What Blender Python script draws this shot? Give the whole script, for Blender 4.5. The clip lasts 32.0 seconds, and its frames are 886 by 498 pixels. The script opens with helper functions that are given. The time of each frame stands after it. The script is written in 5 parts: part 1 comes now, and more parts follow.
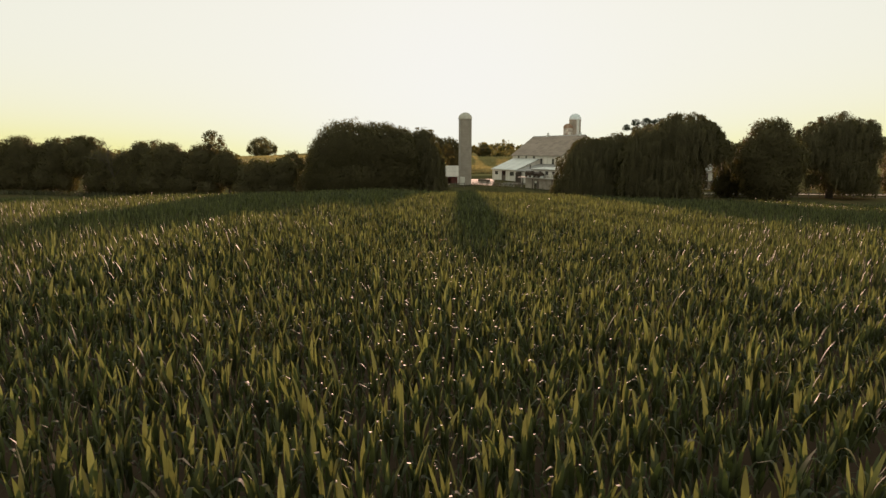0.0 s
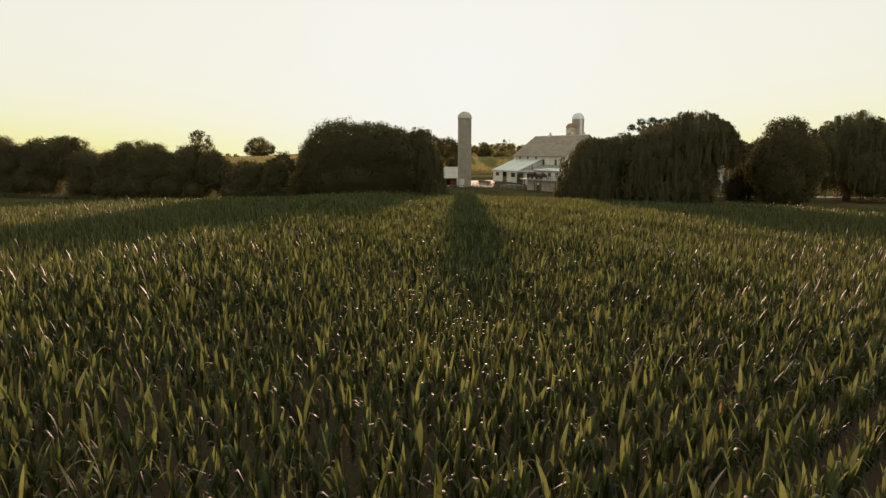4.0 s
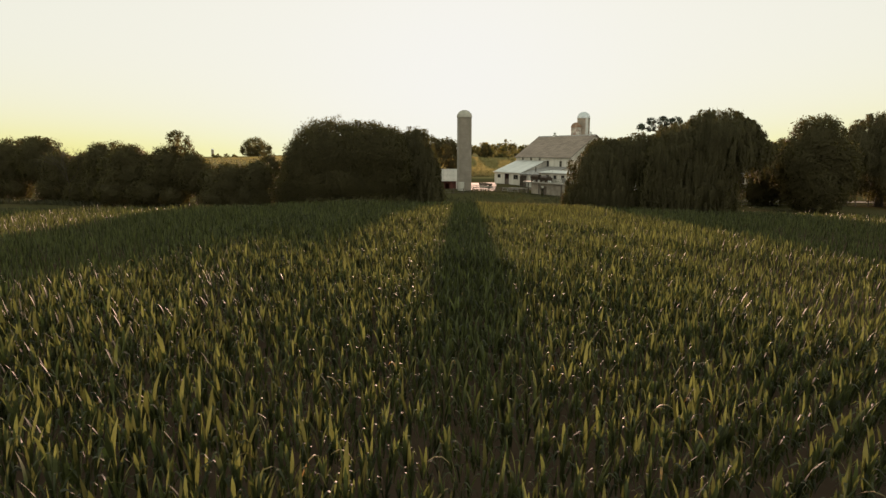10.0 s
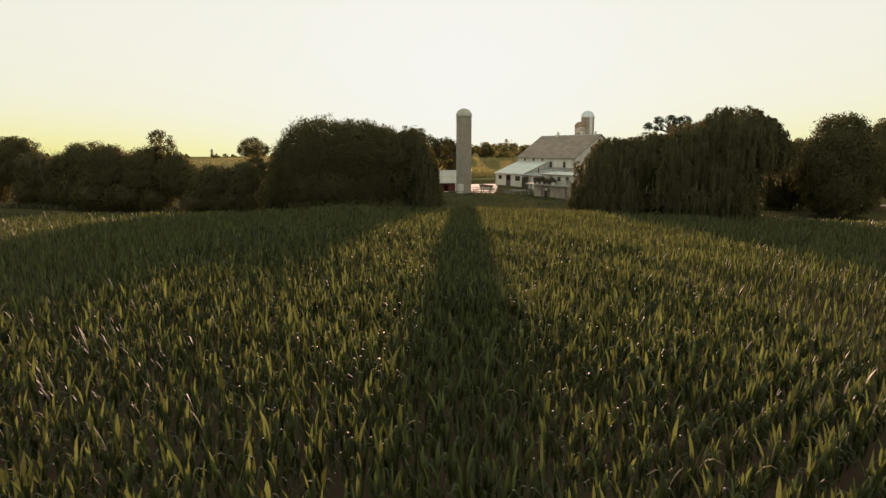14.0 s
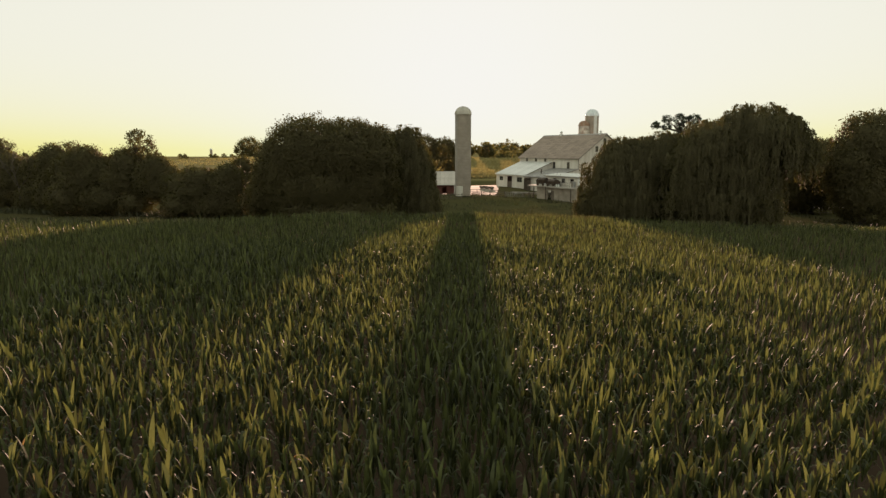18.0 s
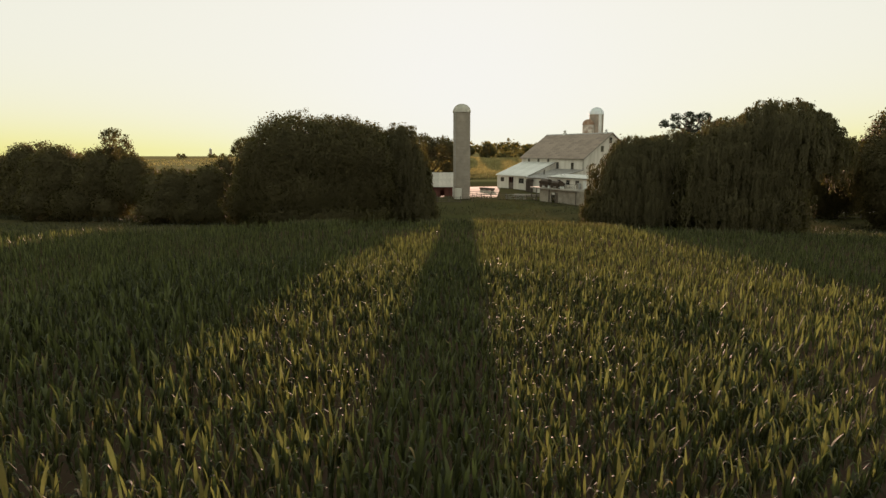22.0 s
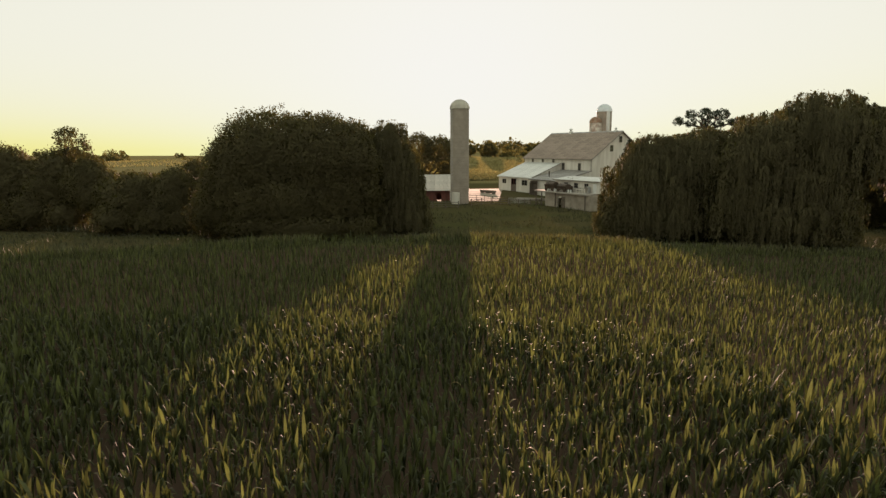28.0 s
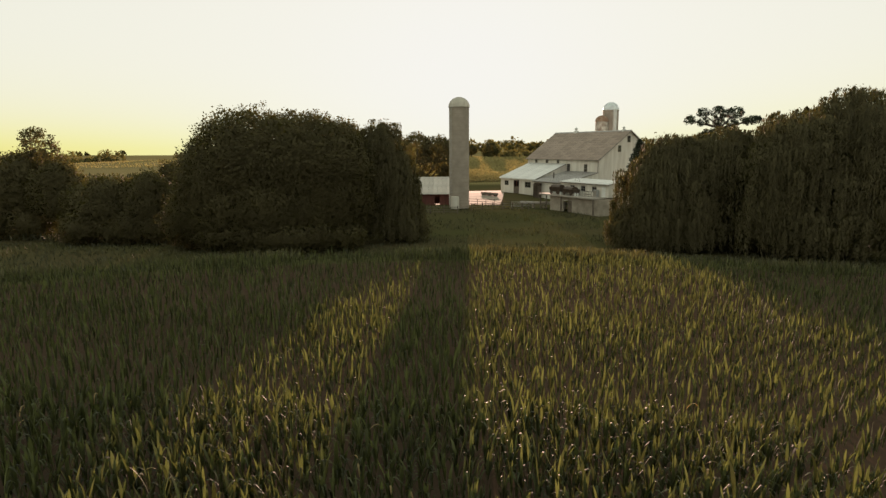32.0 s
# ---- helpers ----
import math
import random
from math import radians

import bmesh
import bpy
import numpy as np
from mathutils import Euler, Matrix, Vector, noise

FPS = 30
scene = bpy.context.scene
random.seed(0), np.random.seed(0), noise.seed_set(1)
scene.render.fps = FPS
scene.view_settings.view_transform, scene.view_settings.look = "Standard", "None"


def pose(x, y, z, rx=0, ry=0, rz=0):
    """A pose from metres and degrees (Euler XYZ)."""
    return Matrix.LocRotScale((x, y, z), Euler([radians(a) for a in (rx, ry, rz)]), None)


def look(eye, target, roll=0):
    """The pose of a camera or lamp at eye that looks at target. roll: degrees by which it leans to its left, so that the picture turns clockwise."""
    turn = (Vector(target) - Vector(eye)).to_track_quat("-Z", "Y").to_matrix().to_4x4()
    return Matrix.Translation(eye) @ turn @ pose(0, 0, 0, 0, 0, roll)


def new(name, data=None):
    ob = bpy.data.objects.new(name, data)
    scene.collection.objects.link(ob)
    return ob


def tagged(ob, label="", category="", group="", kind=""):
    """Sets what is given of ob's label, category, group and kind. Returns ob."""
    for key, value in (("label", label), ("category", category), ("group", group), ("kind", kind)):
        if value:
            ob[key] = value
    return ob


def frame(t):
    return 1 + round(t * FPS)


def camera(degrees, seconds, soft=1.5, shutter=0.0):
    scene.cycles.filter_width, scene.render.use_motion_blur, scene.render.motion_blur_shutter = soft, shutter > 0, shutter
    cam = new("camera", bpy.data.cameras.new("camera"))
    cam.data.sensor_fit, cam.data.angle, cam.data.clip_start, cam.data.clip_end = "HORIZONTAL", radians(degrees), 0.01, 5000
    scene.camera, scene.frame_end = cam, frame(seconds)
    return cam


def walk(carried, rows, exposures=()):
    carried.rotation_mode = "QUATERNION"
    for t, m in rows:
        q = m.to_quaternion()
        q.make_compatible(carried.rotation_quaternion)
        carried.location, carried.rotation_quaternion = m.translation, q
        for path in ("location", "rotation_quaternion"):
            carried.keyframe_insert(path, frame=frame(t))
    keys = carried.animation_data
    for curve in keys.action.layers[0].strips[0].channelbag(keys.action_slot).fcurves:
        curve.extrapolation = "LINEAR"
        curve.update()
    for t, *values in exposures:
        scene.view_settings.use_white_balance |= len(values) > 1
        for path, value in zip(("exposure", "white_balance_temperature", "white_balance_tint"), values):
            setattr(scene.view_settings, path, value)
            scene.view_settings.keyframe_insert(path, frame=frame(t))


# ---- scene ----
cam = camera(72.0, 32.0, soft=1.4)
# seconds, place in metres, then yaw, pitch and roll in degrees: a slow drone flight over the corn
ROWS = [
    (0.0, 0.000, 0.000, 6.000, 0.000, -9.108, 0.000),
    (1.0, 0.156, 1.727, 6.040, 0.014, -9.107, 0.006),
    (2.0, 0.299, 3.475, 6.086, 0.029, -9.107, 0.011),
    (3.0, 0.431, 5.246, 6.137, 0.043, -9.107, 0.017),
    (4.0, 0.555, 7.037, 6.192, 0.057, -9.108, 0.023),
    (5.0, 0.674, 8.850, 6.250, 0.071, -9.109, 0.029),
    (6.0, 0.789, 10.682, 6.308, 0.085, -9.110, 0.035),
    (7.0, 0.902, 12.535, 6.367, 0.099, -9.112, 0.041),
    (8.0, 1.015, 14.406, 6.426, 0.113, -9.115, 0.047),
    (9.0, 1.129, 16.296, 6.483, 0.127, -9.118, 0.054),
    (10.0, 1.246, 18.203, 6.539, 0.142, -9.122, 0.060),
    (11.0, 1.367, 20.127, 6.593, 0.156, -9.126, 0.068),
    (12.0, 1.493, 22.067, 6.643, 0.171, -9.131, 0.075),
    (13.0, 1.624, 24.021, 6.692, 0.187, -9.137, 0.083),
    (14.0, 1.761, 25.989, 6.737, 0.202, -9.143, 0.091),
    (15.0, 1.905, 27.969, 6.779, 0.219, -9.151, 0.099),
    (16.0, 2.055, 29.961, 6.818, 0.236, -9.159, 0.109),
    (17.0, 2.212, 31.963, 6.855, 0.253, -9.168, 0.118),
    (18.0, 2.375, 33.973, 6.890, 0.272, -9.177, 0.128),
    (19.0, 2.543, 35.991, 6.923, 0.291, -9.188, 0.139),
    (20.0, 2.717, 38.014, 6.955, 0.311, -9.199, 0.151),
    (21.0, 2.895, 40.042, 6.987, 0.333, -9.212, 0.163),
    (22.0, 3.077, 42.072, 7.019, 0.356, -9.225, 0.176),
    (23.0, 3.260, 44.104, 7.053, 0.380, -9.239, 0.190),
    (24.0, 3.444, 46.135, 7.089, 0.405, -9.254, 0.205),
    (25.0, 3.628, 48.163, 7.130, 0.433, -9.270, 0.221),
    (26.0, 3.808, 50.186, 7.175, 0.462, -9.287, 0.239),
    (27.0, 3.984, 52.204, 7.228, 0.493, -9.306, 0.257),
    (28.0, 4.152, 54.213, 7.288, 0.526, -9.325, 0.276),
    (29.0, 4.312, 56.211, 7.359, 0.561, -9.345, 0.297),
    (30.0, 4.459, 58.197, 7.441, 0.598, -9.366, 0.319),
    (31.0, 4.592, 60.168, 7.538, 0.638, -9.388, 0.343),
    (32.0, 4.707, 62.122, 7.650, 0.681, -9.412, 0.368),
]
walk(cam, [(t, pose(x, y, z, 90 + pitch, roll, yaw)) for t, x, y, z, yaw, pitch, roll in ROWS],
     exposures=[(0.0, 1.66, 6500, 46), (32.0, 1.66, 6500, 46)])

# ---------------------------------------------------------------- light
SUN_EL, SUN_AZ = radians(5.95), radians(1.7)   # height of the sun, and how far right of straight ahead
world = bpy.data.worlds.new("sky")
scene.world = world
world.use_nodes = True
wn, wl = world.node_tree.nodes, world.node_tree.links
sky = wn.new("ShaderNodeTexSky")
sky.sky_type = "NISHITA"
sky.sun_disc = False
sky.sun_elevation, sky.sun_rotation = SUN_EL, SUN_AZ
sky.air_density, sky.dust_density, sky.ozone_density, sky.altitude = 1.3, 1.6, 2.0, 100
wn["Background"].inputs["Strength"].default_value = 0.15
# evening haze: bright parts of the sky level off, and the whole is tinted warm
lift, level, veil = wn.new("ShaderNodeVectorMath"), wn.new("ShaderNodeVectorMath"), wn.new("ShaderNodeVectorMath")
lift.operation, level.operation, veil.operation = "MULTIPLY", "MULTIPLY_ADD", "DIVIDE"
lift.inputs[1].default_value = (8.15, 10.15, 2.4)
level.inputs[1].default_value, level.inputs[2].default_value = (4.98, 4.95, 1.42), (1, 1, 1)
hazy = wn.new("ShaderNodeHueSaturation")
hazy.inputs["Saturation"].default_value = 0.95
wl.new(sky.outputs[0], lift.inputs[0])
wl.new(sky.outputs[0], level.inputs[0])
wl.new(lift.outputs[0], veil.inputs[0])
wl.new(level.outputs[0], veil.inputs[1])
wl.new(veil.outputs[0], hazy.inputs["Color"])
wl.new(hazy.outputs[0], wn["Background"].inputs["Color"])

sun = new("sun", bpy.data.lights.new("sun", "SUN"))
sun.data.energy, sun.data.angle, sun.data.color = 2.35, radians(0.6), (1.0, 0.73, 0.44)
way = Vector((math.sin(SUN_AZ) * math.cos(SUN_EL), math.cos(SUN_AZ) * math.cos(SUN_EL), math.sin(SUN_EL)))
sun.matrix_world = look(way * 300, (0, 0, 0))


# ---------------------------------------------------------------- materials
def material(name, colour, rough=0.8, scale=3.0, vary=0.35, fine=40.0, bump=0.3, metal=0.0, colour2=None, through_light=0.0,
             glow=None, island=0.0, spec=0.5, stretch=(1, 1, 1), piece=0.0):
    """Two scales of noise on a base colour, with bump; through_light makes it translucent like a leaf."""
    m = bpy.data.materials.new(name)
    m.use_nodes = True
    n, l = m.node_tree.nodes, m.node_tree.links
    b = n["Principled BSDF"]
    b.inputs["Roughness"].default_value = rough
    b.inputs["Metallic"].default_value = metal
    b.inputs["Specular IOR Level"].default_value = spec
    co = n.new("ShaderNodeTexCoord")
    mp = n.new("ShaderNodeMapping")
    mp.inputs["Scale"].default_value = stretch
    l.new(co.outputs["Object"], mp.inputs["Vector"])
    big, small = n.new("ShaderNodeTexNoise"), n.new("ShaderNodeTexNoise")
    big.inputs["Scale"].default_value, small.inputs["Scale"].default_value = scale, fine
    big.inputs["Detail"].default_value = 6
    small.inputs["Detail"].default_value = 3
    l.new(mp.outputs[0], big.inputs["Vector"])
    l.new(mp.outputs[0], small.inputs["Vector"])
    mix = n.new("ShaderNodeMix")
    mix.data_type = "RGBA"
    c2 = colour2 or tuple(v * (1 - vary) for v in colour)
    mix.inputs["A"].default_value, mix.inputs["B"].default_value = (*c2, 1), (*colour, 1)
    ramp = n.new("ShaderNodeMapRange")
    ramp.inputs["From Min"].default_value, ramp.inputs["From Max"].default_value = 0.35, 0.65
    l.new(big.outputs["Fac"], ramp.inputs["Value"])
    l.new(ramp.outputs[0], mix.inputs["Factor"])
    hsv = n.new("ShaderNodeHueSaturation")
    val = n.new("ShaderNodeMapRange")
    val.inputs["To Min"].default_value, val.inputs["To Max"].default_value = 1 - vary * 0.6, 1 + vary * 0.6
    l.new(small.outputs["Fac"], val.inputs["Value"])
    l.new(mix.outputs["Result"], hsv.inputs["Color"])
    last = val.outputs[0]
    for kind, amount in (("island", island), ("piece", piece)):
        if amount:
            if kind == "island":
                g = n.new("ShaderNodeNewGeometry").outputs["Random Per Island"]
            else:
                g = n.new("ShaderNodeObjectInfo").outputs["Random"]
            r = n.new("ShaderNodeMapRange")
            r.inputs["To Min"].default_value, r.inputs["To Max"].default_value = 1 - amount, 1 + amount
            l.new(g, r.inputs["Value"])
            mul = n.new("ShaderNodeMath")
            mul.operation = "MULTIPLY"
            l.new(last, mul.inputs[0])
            l.new(r.outputs[0], mul.inputs[1])
            last = mul.outputs[0]
    l.new(last, hsv.inputs["Value"])
    l.new(hsv.outputs[0], b.inputs["Base Color"])
    if bump:
        bp = n.new("ShaderNodeBump")
        bp.inputs["Strength"].default_value = bump
        bp.inputs["Distance"].default_value = 0.03
        l.new(small.outputs["Fac"], bp.inputs["Height"])
        l.new(bp.outputs[0], b.inputs["Normal"])
    if through_light:
        tr, ms = n.new("ShaderNodeBsdfTranslucent"), n.new("ShaderNodeMixShader")
        warm = n.new("ShaderNodeMix")
        warm.data_type, warm.blend_type = "RGBA", "MULTIPLY"
        warm.inputs["Factor"].default_value = 1
        warm.inputs["B"].default_value = glow or (1.7, 1.6, 0.7, 1)
        l.new(hsv.outputs[0], warm.inputs["A"])
        l.new(warm.outputs["Result"], tr.inputs["Color"])
        ms.inputs[0].default_value = through_light
        l.new(b.outputs[0], ms.inputs[1])
        l.new(tr.outputs[0], ms.inputs[2])
        l.new(ms.outputs[0], n["Material Output"].inputs["Surface"])
    return m


CORN = material("corn_leaf", (0.065, 0.069, 0.037), 0.53, 1.5, 0.3, 9, 0.15, through_light=0.44, island=0.6, glow=(1.86, 2.0, 0.85, 1), spec=0.2)
STALK = material("corn_stalk", (0.11, 0.14, 0.05), 0.6, 4, 0.3, 30, 0.1)
DRY = material("dry_leaf", (0.32, 0.22, 0.09), 0.6, 4, 0.3, 30, 0.1, through_light=0.4, glow=(1.5, 1.2, 0.7, 1))
LEAF = material("tree_leaf", (0.116, 0.096, 0.048), 0.75, 0.25, 0.25, 2.0, 0.0, through_light=0.27, island=0.1, glow=(1.65, 1.7, 0.6, 1), spec=0.15)
WILLOW = material("willow_leaf", (0.12, 0.1, 0.052), 0.75, 0.2, 0.25, 2.0, 0.0, through_light=0.27, island=0.1, glow=(1.55, 1.65, 0.6, 1), spec=0.15)
FIR = material("conifer_needle", (0.03, 0.045, 0.02), 0.7, 0.5, 0.3, 3.0, 0.0, through_light=0.15, island=0.3)
FARLEAF = material("far_leaf", (0.12, 0.11, 0.05), 0.8, 0.05, 0.3, 1.0, 0.0, through_light=0.5, island=0.2, glow=(1.7, 1.6, 0.75, 1))
BARK = material("bark", (0.10, 0.075, 0.05), 0.9, 2, 0.4, 14, 0.6, stretch=(1, 1, 0.3))
WHITEWASH = material("white_painted_boards", (0.74, 0.69, 0.62), 0.75, 0.35, 0.16, 9, 0.3, stretch=(3, 3, 0.4), colour2=(0.60, 0.54, 0.47))
TRIM = material("trim_paint", (0.30, 0.26, 0.22), 0.6, 1, 0.25, 20, 0.1)
SHINGLE = material("weathered_roof_shingle", (0.37, 0.285, 0.235), 0.85, 0.5, 0.25, 12, 0.4, piece=0.14, colour2=(0.27, 0.20, 0.165), spec=0.25)
TIN = material("pale_roof_tin", (0.74, 0.72, 0.69), 0.5, 0.4, 0.15, 8, 0.1, metal=0.3, piece=0.08)
DARKTIN = material("dull_roof_tin", (0.38, 0.35, 0.33), 0.55, 0.5, 0.3, 10, 0.15, metal=0.25, piece=0.1)
OLDTIN = material("weathered_shed_tin", (0.52, 0.46, 0.41), 0.6, 0.5, 0.25, 9, 0.15, metal=0.2, piece=0.1)
STAVE = material("silo_concrete", (0.42, 0.35, 0.29), 0.85, 0.6, 0.25, 10, 0.3, piece=0.12)
HOOP = material("steel_hoop", (0.39, 0.32, 0.265), 0.6, 3, 0.3, 30, 0.1, metal=0.3)
DOME = material("aluminium_dome", (0.72, 0.73, 0.75), 0.55, 0.8, 0.15, 10, 0.05, metal=0.7, piece=0.05)
DULLDOME = material("weathered_silo_dome", (0.56, 0.5, 0.43), 0.6, 0.8, 0.2, 10, 0.1, metal=0.3, piece=0.05)
RUST = material("rusted_dome", (0.30, 0.15, 0.09), 0.7, 1.2, 0.4, 12, 0.3, metal=0.3, colour2=(0.42, 0.30, 0.22))
CHUTE = material("white_chute", (0.75, 0.74, 0.72), 0.5, 0.8, 0.15, 10, 0.1)
PANE = material("dark_window_pane", (0.02, 0.022, 0.025), 0.12, 1, 0.2, 5, 0.0, spec=0.8)
# near-black colour that stands in for the shade inside openings
INSHADE = material("painted_interior_shade", (0.03, 0.025, 0.02), 0.9, 1, 0.3, 8, 0.1)
STONE = material("barn_foundation", (0.44, 0.37, 0.30), 0.9, 0.7, 0.35, 6, 0.6, colour2=(0.29, 0.24, 0.19))
REDWOOD = material("dark_red_boards", (0.16, 0.055, 0.04), 0.8, 0.8, 0.35, 12, 0.3, stretch=(3, 3, 0.4))
OLDWOOD = material("grey_weathered_wood", (0.17, 0.13, 0.10), 0.85, 1.5, 0.35, 18, 0.3)
CONCRETE = material("pale_yard_concrete", (0.46, 0.40, 0.35), 0.8, 0.25, 0.25, 4, 0.2)
IRON = material("brown_machine_iron", (0.10, 0.065, 0.045), 0.65, 2, 0.4, 14, 0.2, metal=0.3)
WHITE = material("white_enamel", (0.8, 0.79, 0.76), 0.4, 2, 0.1, 20, 0.05)
GALV = material("galvanised_steel", (0.5, 0.5, 0.5), 0.4, 3, 0.2, 25, 0.05, metal=0.8)
WEED = material("tall_weed", (0.12, 0.11, 0.05), 0.7, 0.5, 0.4, 6, 0.0, through_light=0.24, island=0.4, glow=(1.6, 1.55, 0.75, 1))
GRASS = material("meadow_grass", (0.07, 0.066, 0.028), 0.7, 0.1, 0.3, 6, 0.0, through_light=0.14, island=0.4, glow=(1.45, 1.6, 0.6, 1))
GOLD = material("ripe_crop", (0.30, 0.26, 0.13), 0.8, 0.02, 0.3, 1.0, 0.0, through_light=0.35, island=0.2, glow=(1.35, 1.28, 0.75, 1), spec=0.2)
WETYARD = material("damp_yard_concrete", (0.34, 0.27, 0.21), 0.9, 0.25, 0.3, 4, 0.15, spec=0.15)
BLOTCH = material("flaking_white_silo_wall", (0.74, 0.70, 0.64), 0.85, 0.75, 0.3, 8, 0.3, colour2=(0.36, 0.27, 0.22))
LANE = material("pale_dirt_lane", (0.36, 0.29, 0.23), 0.95, 0.4, 0.25, 5, 0.3, spec=0.1)


# ---------------------------------------------------------------- small builders
def part(name, bm, mat, parent=None, label="", smooth=False):
    """Links a bmesh as one mesh object under a thing or a part."""
    me = bpy.data.meshes.new(name)
    if smooth:
        for f in bm.faces:
            f.smooth = True
    bm.to_mesh(me)
    bm.free()
    me.materials.append(mat)
    ob = new(name, me)
    ob.parent = parent
    if label:
        tagged(ob, label)
    return ob


def share(name, me, parent, m):
    """One more object on the same mesh."""
    ob = new(name, me)
    ob.parent = parent
    ob.matrix_basis = m
    return ob


def empty(name, m, label, category, group="", kind=""):
    ob = new(name)
    ob.matrix_basis = m
    return tagged(ob, label, category, group, kind)


def box(x0, y0, z0, x1, y1, z1, bm=None, bevel=0.0):
    bm = bm or bmesh.new()
    vs = bmesh.ops.create_cube(bm, size=1)["verts"]
    for v in vs:
        v.co = ((x0 + x1) / 2 + v.co.x * (x1 - x0), (y0 + y1) / 2 + v.co.y * (y1 - y0), (z0 + z1) / 2 + v.co.z * (z1 - z0))
    if bevel:
        bmesh.ops.bevel(bm, geom=list({e for v in vs for e in v.link_edges}), offset=bevel, segments=1, affect="EDGES")
    return bm


def prism(points, x0, x1, bm=None):
    """A closed profile of (y, z) drawn out from x0 to x1."""
    bm = bm or bmesh.new()
    a = [bm.verts.new((x0, y, z)) for y, z in points]
    b = [bm.verts.new((x1, y, z)) for y, z in points]
    bm.faces.new(a)
    bm.faces.new(b[::-1])
    for i in range(len(a)):
        j = (i + 1) % len(a)
        bm.faces.new((a[j], a[i], b[i], b[j]))
    bmesh.ops.recalc_face_normals(bm, faces=bm.faces)
    return bm


def tube(points, radii, sides=8, bm=None):
    """A tapered tube along points."""
    bm = bm or bmesh.new()
    rings = []
    for i, p in enumerate(points):
        p = Vector(p)
        d = (Vector(points[min(i + 1, len(points) - 1)]) - Vector(points[max(i - 1, 0)])).normalized()
        s = d.cross(Vector((0.3, 1, 0.1))).normalized()
        u = d.cross(s)
        rings.append([bm.verts.new(p + (s * math.cos(k * math.tau / sides) + u * math.sin(k * math.tau / sides)) * radii[i]) for k in range(sides)])
    for a, b in zip(rings, rings[1:]):
        for k in range(sides):
            bm.faces.new((a[k], a[(k + 1) % sides], b[(k + 1) % sides], b[k]))
    bm.faces.new(rings[0][::-1])
    bm.faces.new(rings[-1])
    return bm


def lathe(profile, sides=32, bm=None):
    """A body turned round the z axis from (radius, height) pairs."""
    bm = bm or bmesh.new()
    rings = []
    for r, z in profile:
        rings.append([bm.verts.new((r * math.cos(k * math.tau / sides), r * math.sin(k * math.tau / sides), z)) for k in range(sides)])
    for a, b in zip(rings, rings[1:]):
        for k in range(sides):
            bm.faces.new((a[k], a[(k + 1) % sides], b[(k + 1) % sides], b[k]))
    bm.faces.new(rings[0][::-1])
    bm.faces.new(rings[-1])
    return bm


def mesh_from(name, verts, faces, mat, smooth=False):
    """A mesh from arrays: verts (n, 3), faces (m, k)."""
    me = bpy.data.meshes.new(name)
    n, m, k = len(verts), len(faces), faces.shape[1]
    me.vertices.add(n)
    me.vertices.foreach_set("co", np.ascontiguousarray(verts, dtype=np.float32).ravel())
    me.loops.add(m * k)
    me.loops.foreach_set("vertex_index", np.ascontiguousarray(faces, dtype=np.int32).ravel())
    me.polygons.add(m)
    me.polygons.foreach_set("loop_start", np.arange(0, m * k, k, dtype=np.int32))
    me.polygons.foreach_set("loop_total", np.full(m, k, dtype=np.int32))
    if smooth:
        me.polygons.foreach_set("use_smooth", np.ones(m, dtype=bool))
    me.update(calc_edges=True)
    me.materials.append(mat)
    return me


# ---------------------------------------------------------------- ground
def smooth_step(a, b, v):
    s = np.clip((v - a) / (b - a), 0, 1)
    return s * s * (3 - 2 * s)


def bell(x, y, cx, cy, rx, ry):
    return np.exp(-((x - cx) / rx) ** 2 - ((y - cy) / ry) ** 2)


def field_end(x):
    """How far ahead the corn reaches."""
    return 106 + 13 * smooth_step(-30, 8, x) - 4 * smooth_step(15, 45, x)


def height(x, y):
    """The lie of the land: a field that falls away, a hollow with willows, the farmyard, and far rolling fields."""
    x, y = np.asarray(x, float), np.asarray(y, float)
    crest = np.where(x > -12, -0.032 * (x + 12), 0.024 * (x + 12)) + 0.38
    crest = np.clip(crest, -2.6, 0.4)
    near = 0.2 - 0.00021 * np.clip(y, 0, 122) ** 2 + crest
    floor = -5.4 + 1.9 * bell(x, y, 4, 180, 16, 14) + 0.8 * bell(x, y, 30, 232, 30, 18) + 0.5 * bell(x, y, 75, 175, 30, 30) - 0.3 * bell(x, y, -60, 160, 50, 30)
    floor = floor + 3.0 * smooth_step(245, 300, y) + 4.0 * smooth_step(290, 430, y) + 3.2 * smooth_step(430, 900, y)
    floor = floor + 24 * bell(x, y, 2000, 2700, 500, 400) + 5 * bell(x, y, -250, 1500, 300, 300) + 8 * bell(x, y, 700, 2600, 900, 300) \
        + 8 * bell(x, y, -1500, 2400, 700, 400) + 1.2 * np.sin(x / 170 + 1) * np.sin(y / 210) * smooth_step(300, 700, y)
    floor = floor - smooth_step(150, 300, -x) * (12 * smooth_step(280, 620, y) + 30 * smooth_step(1500, 3500, y))
    end = field_end(x)
    return near + (floor - near) * smooth_step(end + 1, end + 24, y)


def ground_axis(lo, hi, fine_lo, fine_hi, step):
    mid = np.arange(fine_lo, fine_hi + step, step)
    up, down = [mid[-1]], [mid[0]]
    s = step
    while up[-1] < hi:
        s *= 1.13
        up.append(up[-1] + s)
    s = step
    while down[-1] > lo:
        s *= 1.13
        down.append(down[-1] - s)
    return np.concatenate([down[:0:-1], mid, up[1:]])


